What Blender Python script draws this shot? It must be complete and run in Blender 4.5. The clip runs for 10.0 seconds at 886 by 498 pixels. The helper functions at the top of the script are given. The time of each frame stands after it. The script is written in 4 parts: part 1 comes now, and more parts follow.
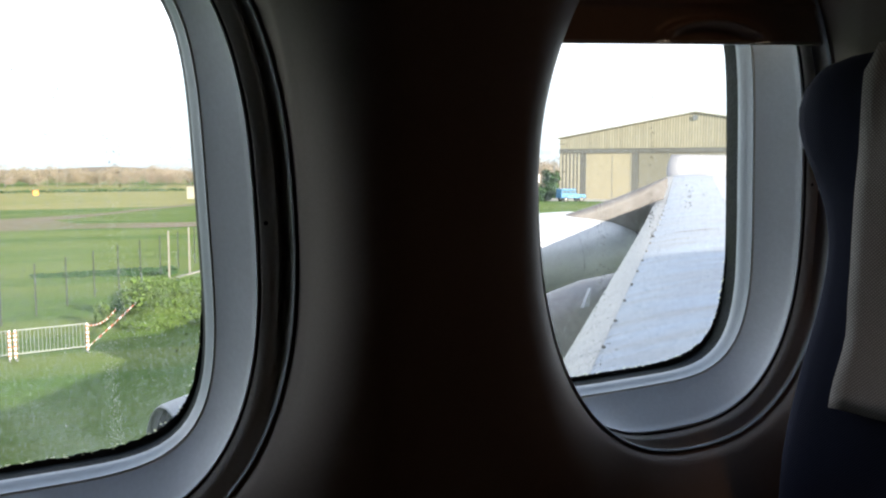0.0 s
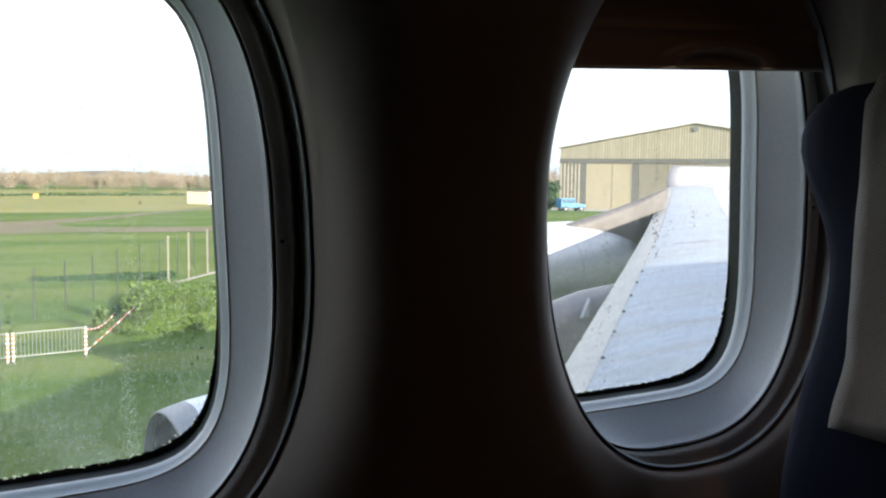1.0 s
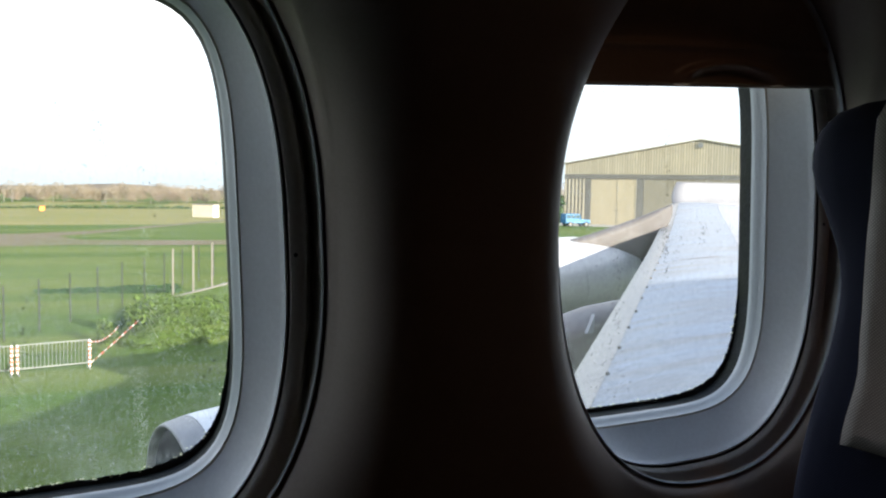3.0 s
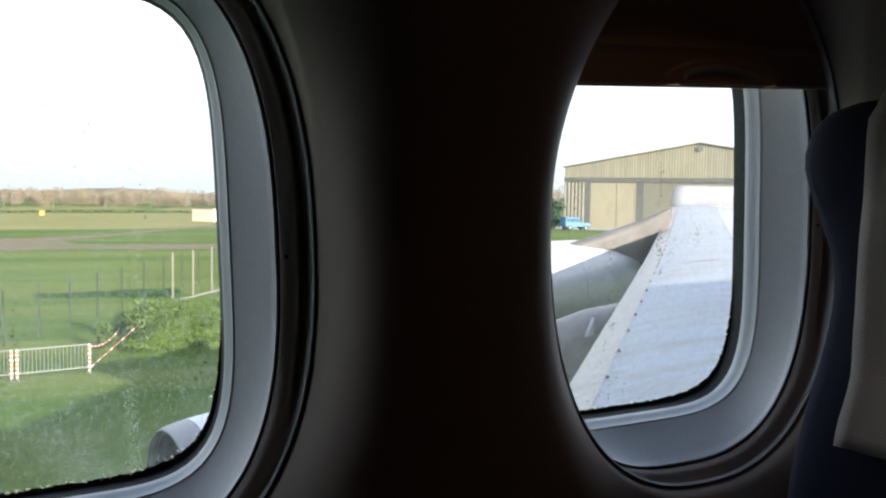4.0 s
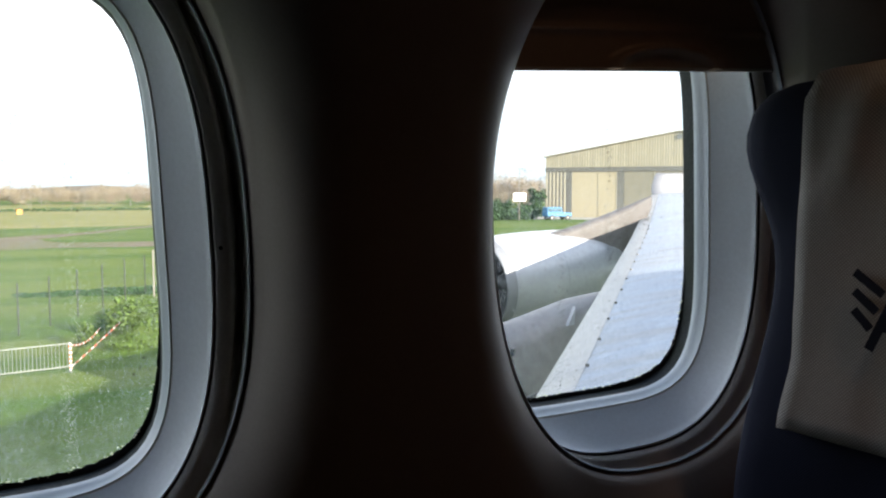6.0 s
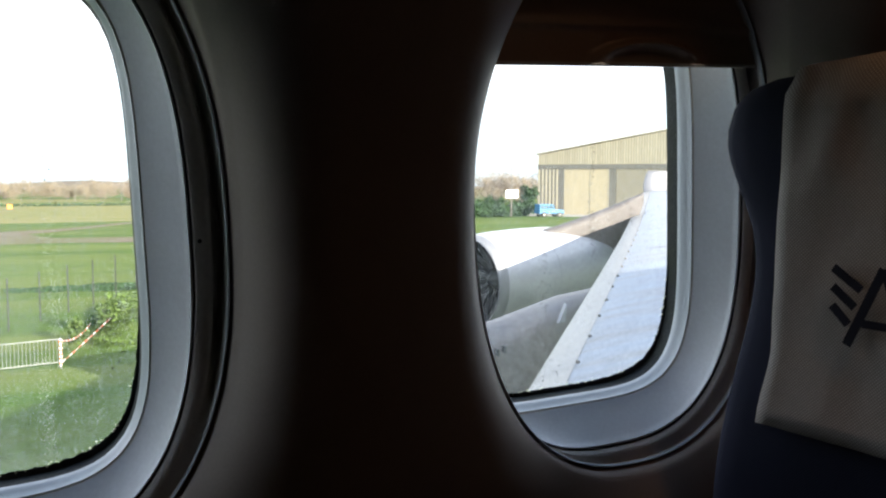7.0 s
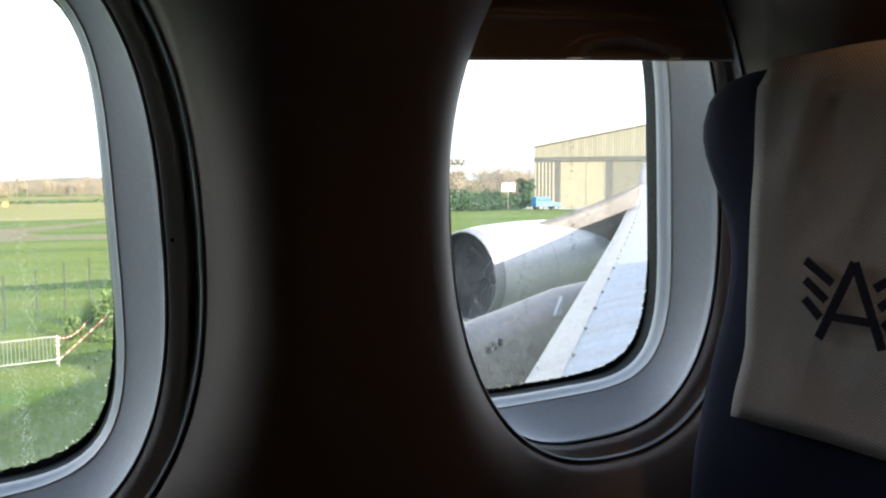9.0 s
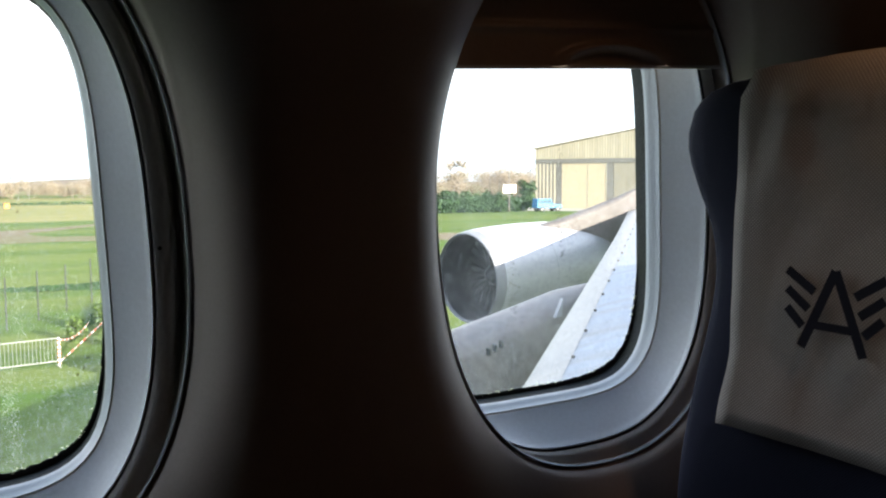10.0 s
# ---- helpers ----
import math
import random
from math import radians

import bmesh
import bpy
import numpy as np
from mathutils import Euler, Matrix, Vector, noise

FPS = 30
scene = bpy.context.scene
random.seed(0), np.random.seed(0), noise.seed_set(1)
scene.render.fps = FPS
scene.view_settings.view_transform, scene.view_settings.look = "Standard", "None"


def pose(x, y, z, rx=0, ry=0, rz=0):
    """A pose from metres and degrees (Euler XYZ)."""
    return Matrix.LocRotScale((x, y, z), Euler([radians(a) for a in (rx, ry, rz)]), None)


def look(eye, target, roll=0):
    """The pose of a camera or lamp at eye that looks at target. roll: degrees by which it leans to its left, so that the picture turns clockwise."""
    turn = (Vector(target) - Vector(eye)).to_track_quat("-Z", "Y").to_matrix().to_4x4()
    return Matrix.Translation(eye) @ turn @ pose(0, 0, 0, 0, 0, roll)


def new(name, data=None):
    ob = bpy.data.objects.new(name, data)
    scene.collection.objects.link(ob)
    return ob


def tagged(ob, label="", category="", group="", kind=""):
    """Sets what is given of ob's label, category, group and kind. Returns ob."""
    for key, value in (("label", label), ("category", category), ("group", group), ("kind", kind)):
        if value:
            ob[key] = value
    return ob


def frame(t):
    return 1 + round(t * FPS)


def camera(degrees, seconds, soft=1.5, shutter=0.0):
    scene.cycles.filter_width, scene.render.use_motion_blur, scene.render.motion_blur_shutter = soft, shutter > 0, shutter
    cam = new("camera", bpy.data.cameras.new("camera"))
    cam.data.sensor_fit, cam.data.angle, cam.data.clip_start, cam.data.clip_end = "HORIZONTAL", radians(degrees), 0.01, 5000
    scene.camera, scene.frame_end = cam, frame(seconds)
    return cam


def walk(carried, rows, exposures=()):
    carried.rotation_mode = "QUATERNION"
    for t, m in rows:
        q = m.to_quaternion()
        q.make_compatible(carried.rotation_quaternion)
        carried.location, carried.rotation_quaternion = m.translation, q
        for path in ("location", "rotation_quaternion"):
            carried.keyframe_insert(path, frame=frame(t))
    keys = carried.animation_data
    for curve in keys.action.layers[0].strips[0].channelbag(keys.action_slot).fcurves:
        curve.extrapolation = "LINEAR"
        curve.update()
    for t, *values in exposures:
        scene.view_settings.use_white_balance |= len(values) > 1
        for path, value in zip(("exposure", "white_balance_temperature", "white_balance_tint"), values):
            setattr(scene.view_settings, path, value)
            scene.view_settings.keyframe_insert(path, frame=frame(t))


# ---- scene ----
cam = camera(56.1, 10.0, soft=2.2)

PATH = [
    (0, (0.023, 0.015, 6.789), (0.754, 1.867, 6.602), -0.0),
    (0.5, (0.019, 0.011, 6.793), (0.751, 1.863, 6.611), 0.3),
    (1, (0.009, 0.004, 6.799), (0.742, 1.857, 6.631), 0.7),
    (1.5, (0.001, 0.005, 6.799), (0.734, 1.86, 6.643), 1.0),
    (2, (0.003, 0.007, 6.797), (0.732, 1.863, 6.651), 1.1),
    (2.5, (0.002, 0.005, 6.799), (0.727, 1.863, 6.66), 1.1),
    (4, (0.009, 0.003, 6.797), (0.733, 1.863, 6.673), 0.9),
    (4.5, (0.023, 0.003, 6.793), (0.753, 1.861, 6.669), 0.7),
    (5, (0.036, 0.001, 6.791), (0.777, 1.854, 6.658), 0.3),
    (5.5, (0.041, -0.001, 6.794), (0.793, 1.847, 6.655), -0.0),
    (7, (0.051, -0.005, 6.792), (0.83, 1.831, 6.641), 0.2),
    (7.5, (0.062, -0.004, 6.79), (0.846, 1.829, 6.634), 0.1),
    (8, (0.063, -0.005, 6.792), (0.848, 1.828, 6.63), -0.2),
    (8.5, (0.067, -0.008, 6.794), (0.852, 1.824, 6.628), -0.2),
    (9, (0.067, -0.011, 6.794), (0.852, 1.821, 6.628), -0.3),
    (9.5, (0.066, -0.012, 6.796), (0.85, 1.82, 6.63), -0.3),
    (10, (0.076, -0.019, 6.799), (0.858, 1.814, 6.637), -0.3),
]
walk(cam, [(t, look(eye, target, roll)) for t, eye, target, roll in PATH],
     exposures=[(0.0, 2.12), (2.5, 2.02), (4.5, 1.97), (5.5, 2.09), (7.5, 2.32), (10.0, 2.52)])

# ---- world, sun and lamps ----
EYE = 6.8                                        # eye height over the ground by the aircraft
SUN_EL, SUN_AZ = radians(16.2), radians(-30.4)    # height, and how far the light runs forward
SKY = 0.068
world = bpy.data.worlds.new("world")
scene.world = world
world.use_nodes = True
wn, wl = world.node_tree.nodes, world.node_tree.links
wn.clear()
w_out = wn.new("ShaderNodeOutputWorld")
w_bg = wn.new("ShaderNodeBackground")
w_sky = wn.new("ShaderNodeTexSky")
w_sky.sky_type, w_sky.sun_disc = "NISHITA", False
w_sky.sun_elevation, w_sky.sun_rotation = SUN_EL, radians(180) + SUN_AZ
w_sky.air_density, w_sky.dust_density, w_sky.ozone_density = 1.0, 2.0, 1.0
# thin high cloud, thicker upwards
w_tc = wn.new("ShaderNodeTexCoord")
w_map = wn.new("ShaderNodeMapping")
w_map.inputs["Scale"].default_value = (1.0, 1.0, 4.0)
w_no = wn.new("ShaderNodeTexNoise")
w_no.inputs["Scale"].default_value, w_no.inputs["Detail"].default_value = 2.2, 6.0
w_sep = wn.new("ShaderNodeSeparateXYZ")
w_up = wn.new("ShaderNodeValToRGB")
for at, col in ((0.10, (0.62, 0.74, 0.82, 1)), (0.20, (1.45, 1.50, 1.56, 1)), (0.55, (0.85, 0.92, 1.02, 1))):
    e = w_up.color_ramp.elements.new(at)
    e.color = col
w_up.color_ramp.elements[0].color = (0.47, 0.57, 0.64, 1)
w_up.color_ramp.elements[4].color = (0.27, 0.42, 0.70, 1)
w_cr = wn.new("ShaderNodeMapRange")
w_cr.inputs["From Min"].default_value, w_cr.inputs["From Max"].default_value = 0.3, 0.7
w_cr.inputs["To Min"].default_value, w_cr.inputs["To Max"].default_value = 0.86, 1.1
w_mul = wn.new("ShaderNodeMix")
w_mul.data_type, w_mul.blend_type = "RGBA", "MULTIPLY"
w_mul.inputs["Factor"].default_value = 1.0
w_gain = wn.new("ShaderNodeVectorMath")
w_gain.operation = "SCALE"
w_gain.inputs["Scale"].default_value = 9.0
w_mix = wn.new("ShaderNodeMix")
w_mix.data_type = "RGBA"
w_mix.inputs["Factor"].default_value = 0.8
wl.new(w_tc.outputs["Generated"], w_map.inputs["Vector"])
wl.new(w_map.outputs["Vector"], w_no.inputs["Vector"])
wl.new(w_tc.outputs["Generated"], w_sep.inputs[0])
wl.new(w_sep.outputs["Z"], w_up.inputs["Fac"])
wl.new(w_no.outputs["Fac"], w_cr.inputs["Value"])
wl.new(w_up.outputs["Color"], w_mul.inputs["A"])
wl.new(w_cr.outputs[0], w_mul.inputs["B"])
wl.new(w_mul.outputs["Result"], w_gain.inputs[0])
wl.new(w_gain.outputs["Vector"], w_mix.inputs["B"])
wl.new(w_sky.outputs["Color"], w_mix.inputs["A"])
wl.new(w_mix.outputs["Result"], w_bg.inputs["Color"])
w_bg.inputs["Strength"].default_value = SKY
wl.new(w_bg.outputs[0], w_out.inputs["Surface"])

sun = new("sun", bpy.data.lights.new("sun", "SUN"))
sun.data.energy, sun.data.angle, sun.data.color = 4.3, radians(0.53), (1.0, 0.90, 0.74)
sun_way = Vector((math.sin(SUN_AZ) * math.cos(SUN_EL), math.cos(SUN_AZ) * math.cos(SUN_EL), -math.sin(SUN_EL)))
sun.matrix_world = look((0, -60, 40), Vector((0, -60, 40)) + sun_way)

# warm cabin light strip over the next seat row, and a reading light on its headrest
lamp = new("cabin_lamp", bpy.data.lights.new("cabin_lamp", "AREA"))
lamp.data.shape, lamp.data.size, lamp.data.size_y = "RECTANGLE", 0.5, 0.10
lamp.data.energy, lamp.data.color = 0.06, (1.0, 0.50, 0.25)
lamp.matrix_world = look((0.95, -0.25, EYE + 0.95), (0.55, 0.50, EYE - 0.1))
reading = new("reading_lamp", bpy.data.lights.new("reading_lamp", "SPOT"))
reading.data.spot_size, reading.data.spot_blend, reading.data.shadow_soft_size = radians(28), 1.0, 0.03
reading.data.energy, reading.data.color = 2.6, (1.0, 0.55, 0.28)
reading.matrix_world = look((0.48, -0.10, EYE + 1.00), (0.58, 0.22, EYE))

# ---- materials ----
def material(name, col, rough=0.6, metal=0.0, vary=0.25, scale=8.0, fine=60.0, bump=0.0, bump_scale=80.0,
             col2=None, spec=0.5, stretch=(1, 1, 1), random_value=0.0, island=0.0):
    """A surface with grain at two scales; col2 is the colour of its stains."""
    m = bpy.data.materials.new(name)
    m.use_nodes = True
    n, l = m.node_tree.nodes, m.node_tree.links
    b = n["Principled BSDF"]
    b.inputs["Roughness"].default_value, b.inputs["Metallic"].default_value = rough, metal
    b.inputs["Specular IOR Level"].default_value = spec
    tc, mp = n.new("ShaderNodeTexCoord"), n.new("ShaderNodeMapping")
    mp.inputs["Scale"].default_value = stretch
    l.new(tc.outputs["Object"], mp.inputs["Vector"])
    big, small = n.new("ShaderNodeTexNoise"), n.new("ShaderNodeTexNoise")
    big.inputs["Scale"].default_value, big.inputs["Detail"].default_value = scale, 5
    small.inputs["Scale"].default_value, small.inputs["Detail"].default_value = fine, 3
    l.new(mp.outputs[0], big.inputs["Vector"])
    l.new(mp.outputs[0], small.inputs["Vector"])
    c2 = col2 or tuple(c * (1 - vary) for c in col)
    r1 = n.new("ShaderNodeMapRange")
    r1.inputs["From Min"].default_value, r1.inputs["From Max"].default_value = 0.3, 0.7
    l.new(big.outputs["Fac"], r1.inputs["Value"])
    mix = n.new("ShaderNodeMix")
    mix.data_type = "RGBA"
    mix.inputs["A"].default_value, mix.inputs["B"].default_value = (*c2, 1), (*col, 1)
    l.new(r1.outputs[0], mix.inputs["Factor"])
    val = n.new("ShaderNodeMapRange")
    val.inputs["To Min"].default_value, val.inputs["To Max"].default_value = 1 - vary * 0.6, 1 + vary * 0.6
    val.inputs["From Min"].default_value, val.inputs["From Max"].default_value = 0.25, 0.75
    l.new(small.outputs["Fac"], val.inputs["Value"])
    hsv = n.new("ShaderNodeHueSaturation")
    l.new(mix.outputs["Result"], hsv.inputs["Color"])
    last = val.outputs[0]
    for amount, kind in ((random_value, "o"), (island, "i")):
        if amount:
            src = n.new("ShaderNodeObjectInfo").outputs["Random"] if kind == "o" else n.new("ShaderNodeNewGeometry").outputs["Random Per Island"]
            mr, mu = n.new("ShaderNodeMapRange"), n.new("ShaderNodeMath")
            mr.inputs["To Min"].default_value, mr.inputs["To Max"].default_value = 1 - amount, 1 + amount
            mu.operation = "MULTIPLY"
            l.new(src, mr.inputs["Value"])
            l.new(mr.outputs[0], mu.inputs[0])
            l.new(last, mu.inputs[1])
            last = mu.outputs[0]
    l.new(last, hsv.inputs["Value"])
    l.new(hsv.outputs["Color"], b.inputs["Base Color"])
    if bump:
        bn, bt = n.new("ShaderNodeBump"), n.new("ShaderNodeTexNoise")
        bt.inputs["Scale"].default_value, bt.inputs["Detail"].default_value = bump_scale, 4
        bn.inputs["Strength"].default_value, bn.inputs["Distance"].default_value = bump, 0.5 / bump_scale
        l.new(mp.outputs[0], bt.inputs["Vector"])
        l.new(bt.outputs["Fac"], bn.inputs["Height"])
        l.new(bn.outputs[0], b.inputs["Normal"])
    return m


def woven(name, col, dark, pitch, bump=0.6, rough=0.9):
    """A cloth of crossed threads, pitch metres apart, running along y and z."""
    m = material(name, col, rough, 0, 0.2, 14, 300, spec=0.2)
    n, l = m.node_tree.nodes, m.node_tree.links
    b = n["Principled BSDF"]
    tc = n.new("ShaderNodeTexCoord")
    waves = []
    for turn in (radians(45), radians(-45)):
        mp, wv = n.new("ShaderNodeMapping"), n.new("ShaderNodeTexWave")
        mp.inputs["Rotation"].default_value = (turn, 0, 0)
        wv.bands_direction = "Z"
        wv.inputs["Scale"].default_value = 0.314 / pitch
        wv.inputs["Distortion"].default_value = 0.6
        l.new(tc.outputs["Object"], mp.inputs["Vector"])
        l.new(mp.outputs[0], wv.inputs["Vector"])
        waves.append(wv)
    mn = n.new("ShaderNodeMath")
    mn.operation = "MULTIPLY"
    l.new(waves[0].outputs["Fac"], mn.inputs[0])
    l.new(waves[1].outputs["Fac"], mn.inputs[1])
    mx = n.new("ShaderNodeMix")
    mx.data_type = "RGBA"
    old = b.inputs["Base Color"].links[0].from_socket
    mx.inputs["A"].default_value = (*dark, 1)
    l.new(mn.outputs[0], mx.inputs["Factor"])
    l.new(old, mx.inputs["B"])
    l.new(mx.outputs["Result"], b.inputs["Base Color"])
    bn = n.new("ShaderNodeBump")
    bn.inputs["Strength"].default_value, bn.inputs["Distance"].default_value = bump, pitch * 0.4
    l.new(mn.outputs[0], bn.inputs["Height"])
    l.new(bn.outputs[0], b.inputs["Normal"])
    return m


def glass(name):
    """A thin acrylic pane with grime, streaks and speckles on it."""
    m = bpy.data.materials.new(name)
    m.use_nodes = True
    n, l = m.node_tree.nodes, m.node_tree.links
    n.clear()
    out = n.new("ShaderNodeOutputMaterial")
    clear, gloss, film, spot = (n.new("ShaderNodeBsdf" + k) for k in ("Transparent", "Glossy", "Translucent", "Diffuse"))
    gloss.inputs["Roughness"].default_value = 0.02
    film.inputs["Color"].default_value = (0.8, 0.84, 0.85, 1)
    spot.inputs["Color"].default_value = (0.05, 0.045, 0.04, 1)
    fr = n.new("ShaderNodeFresnel")
    fr.inputs["IOR"].default_value = 1.35
    m1, m2, m3 = (n.new("ShaderNodeMixShader") for _ in range(3))
    tc = n.new("ShaderNodeTexCoord")
    # streaks that run down, and cloudy grime
    mp, mp2 = n.new("ShaderNodeMapping"), n.new("ShaderNodeMapping")
    mp.inputs["Scale"].default_value = (1.0, 1.0, 0.25)
    st, cl, sp = (n.new("ShaderNodeTexNoise") for _ in range(3))
    st.inputs["Scale"].default_value, st.inputs["Detail"].default_value = 760.0, 5.0
    cl.inputs["Scale"].default_value, cl.inputs["Detail"].default_value = 9.0, 4.0
    sp.inputs["Scale"].default_value, sp.inputs["Detail"].default_value = 420.0, 3.0
    oi, ad = n.new("ShaderNodeObjectInfo"), n.new("ShaderNodeVectorMath")
    ad.operation = "ADD"
    l.new(tc.outputs["Object"], ad.inputs[0])
    l.new(oi.outputs["Location"], ad.inputs[1])
    for tex in (cl, sp):
        l.new(ad.outputs[0], tex.inputs["Vector"])
    l.new(ad.outputs[0], mp.inputs["Vector"])
    l.new(mp.outputs[0], st.inputs["Vector"])
    r = [n.new("ShaderNodeMapRange") for _ in range(3)]
    for mr, a, b_, c, d in ((r[0], 0.50, 0.74, 0.0, 0.17), (r[1], 0.42, 0.75, 0.01, 0.085), (r[2], 0.70, 0.76, 0.0, 0.65)):
        for key, v in zip(("From Min", "From Max", "To Min", "To Max"), (a, b_, c, d)):
            mr.inputs[key].default_value = v
    l.new(st.outputs["Fac"], r[0].inputs["Value"])
    l.new(cl.outputs["Fac"], r[1].inputs["Value"])
    # specks gather in drip trails
    mp2.inputs["Scale"].default_value = (1.0, 1.0, 0.30)
    tr, tw, tm = n.new("ShaderNodeTexNoise"), n.new("ShaderNodeMapRange"), n.new("ShaderNodeMath")
    tr.inputs["Scale"].default_value, tr.inputs["Detail"].default_value = 34.0, 2.0
    for key, v in zip(("From Min", "From Max", "To Min", "To Max"), (0.50, 0.75, -0.03, 0.13)):
        tw.inputs[key].default_value = v
    l.new(ad.outputs[0], mp2.inputs["Vector"])
    l.new(mp2.outputs[0], tr.inputs["Vector"])
    l.new(tr.outputs["Fac"], tw.inputs["Value"])
    l.new(sp.outputs["Fac"], tm.inputs[0])
    l.new(tw.outputs[0], tm.inputs[1])
    l.new(tm.outputs[0], r[2].inputs["Value"])
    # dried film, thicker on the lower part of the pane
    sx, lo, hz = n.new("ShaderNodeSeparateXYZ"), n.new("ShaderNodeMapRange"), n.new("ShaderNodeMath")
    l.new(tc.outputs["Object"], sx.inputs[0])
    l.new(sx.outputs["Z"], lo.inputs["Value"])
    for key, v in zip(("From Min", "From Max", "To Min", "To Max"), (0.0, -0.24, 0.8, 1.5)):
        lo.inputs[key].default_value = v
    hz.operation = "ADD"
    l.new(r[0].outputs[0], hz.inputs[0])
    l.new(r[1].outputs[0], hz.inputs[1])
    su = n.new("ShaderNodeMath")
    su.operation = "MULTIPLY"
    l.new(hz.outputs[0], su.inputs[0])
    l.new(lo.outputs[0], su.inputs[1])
    l.new(clear.outputs[0], m1.inputs[1])
    l.new(film.outputs[0], m1.inputs[2])
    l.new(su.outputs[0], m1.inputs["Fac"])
    l.new(m1.outputs[0], m2.inputs[1])
    l.new(spot.outputs[0], m2.inputs[2])
    l.new(r[2].outputs[0], m2.inputs["Fac"])
    l.new(m2.outputs[0], m3.inputs[1])
    l.new(gloss.outputs[0], m3.inputs[2])
    l.new(fr.outputs[0], m3.inputs["Fac"])
    l.new(m3.outputs[0], out.inputs["Surface"])
    return m


def turf(name, lush, pale, worn):
    """Mown turf: patches, long mowing bands and fine tufts."""
    m = material(name, lush, 0.95, 0, 0.6, 0.045, 4.0, 1.0, 6.0, pale, 0.05, (0.9, 1.3, 1))
    n, l = m.node_tree.nodes, m.node_tree.links
    b = n["Principled BSDF"]
    old = b.inputs["Base Color"].links[0].from_socket
    tc, mp, no, mr, mx = (n.new("ShaderNode" + k) for k in ("TexCoord", "Mapping", "TexNoise", "MapRange", "Mix"))
    mx.data_type = "RGBA"
    mp.inputs["Rotation"].default_value = (0, 0, radians(9))
    mp.inputs["Scale"].default_value = (0.012, 0.16, 1)
    no.inputs["Scale"].default_value, no.inputs["Detail"].default_value = 1.6, 3.0
    for key, v in zip(("From Min", "From Max", "To Min", "To Max"), (0.42, 0.60, 0.0, 0.6)):
        mr.inputs[key].default_value = v
    mx.inputs["B"].default_value = (*worn, 1)
    l.new(tc.outputs["Object"], mp.inputs["Vector"])
    l.new(mp.outputs[0], no.inputs["Vector"])
    l.new(no.outputs["Fac"], mr.inputs["Value"])
    l.new(mr.outputs[0], mx.inputs["Factor"])
    l.new(old, mx.inputs["A"])
    l.new(mx.outputs["Result"], b.inputs["Base Color"])
    return m


M_GRASS = turf("grass", (0.043, 0.092, 0.019), (0.068, 0.098, 0.025), (0.112, 0.134, 0.042))
M_DRY = turf("dry_grass", (0.175, 0.165, 0.068), (0.13, 0.145, 0.052), (0.20, 0.18, 0.085))
M_TRACK = material("worn_tarmac", (0.128, 0.102, 0.078), 0.95, 0, 0.35, 0.10, 2.0, 0.3, 6.0, (0.10, 0.10, 0.052), 0.1)
M_APRON = material("concrete", (0.30, 0.29, 0.27), 0.9, 0, 0.25, 0.3, 6.0, 0.2, 10.0, None, 0.2)
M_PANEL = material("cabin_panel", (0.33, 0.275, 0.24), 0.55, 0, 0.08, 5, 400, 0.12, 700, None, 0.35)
M_LINING = material("lining", (0.83, 0.88, 0.93), 0.5, 0, 0.07, 9, 300, 0.05, 600, (0.78, 0.80, 0.82), 0.35)
M_BEZEL = material("bezel", (0.68, 0.65, 0.60), 0.5, 0, 0.12, 12, 300, 0.05, 500, None, 0.35)
M_LIP = material("lip", (0.60, 0.65, 0.69), 0.38, 0, 0.06, 10, 200, 0, 80, None, 0.5)
M_BLACK = material("black_seal", (0.022, 0.026, 0.030), 0.7, 0, 0.4, 30, 200, 0.5, 300, (0.02, 0.025, 0.018), 0.3)
M_MOSS = material("mouldy_seal", (0.45, 0.46, 0.30), 0.9, 0, 0.6, 90, 400, 0.8, 500, (0.02, 0.025, 0.02), 0.2)
mo = M_MOSS.node_tree
mo_t, mo_m = mo.nodes.new("ShaderNodeBsdfTranslucent"), mo.nodes.new("ShaderNodeMixShader")
mo_t.inputs["Color"].default_value = (0.72, 0.72, 0.50, 1)
mo_m.inputs["Fac"].default_value = 0.85
mo.links.new(mo.nodes["Principled BSDF"].outputs[0], mo_m.inputs[1])
mo.links.new(mo_t.outputs[0], mo_m.inputs[2])
mo.links.new(mo_m.outputs[0], mo.nodes["Material Output"].inputs["Surface"])
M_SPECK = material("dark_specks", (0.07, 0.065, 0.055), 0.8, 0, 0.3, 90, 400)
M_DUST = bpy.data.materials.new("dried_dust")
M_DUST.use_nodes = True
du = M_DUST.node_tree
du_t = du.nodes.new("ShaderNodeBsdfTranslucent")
du_n, du_c = du.nodes.new("ShaderNodeTexNoise"), du.nodes.new("ShaderNodeMix")
du_c.data_type = "RGBA"
du_n.inputs["Scale"].default_value = 300.0
du_c.inputs["A"].default_value, du_c.inputs["B"].default_value = (0.62, 0.64, 0.58, 1), (0.85, 0.86, 0.80, 1)
du.links.new(du_n.outputs["Fac"], du_c.inputs["Factor"])
du.links.new(du_c.outputs["Result"], du_t.inputs["Color"])
du_b, du_m = du.nodes.new("ShaderNodeBsdfTransparent"), du.nodes.new("ShaderNodeMixShader")
du_m.inputs["Fac"].default_value = 0.38
du.links.new(du_b.outputs[0], du_m.inputs[1])
du.links.new(du_t.outputs[0], du_m.inputs[2])
du.links.new(du_m.outputs[0], du.nodes["Material Output"].inputs["Surface"])
M_SHADE = material("shade_plastic", (0.44, 0.31, 0.22), 0.32, 0, 0.1, 12, 300, 0.04, 400, None, 0.5)
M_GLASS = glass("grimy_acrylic")
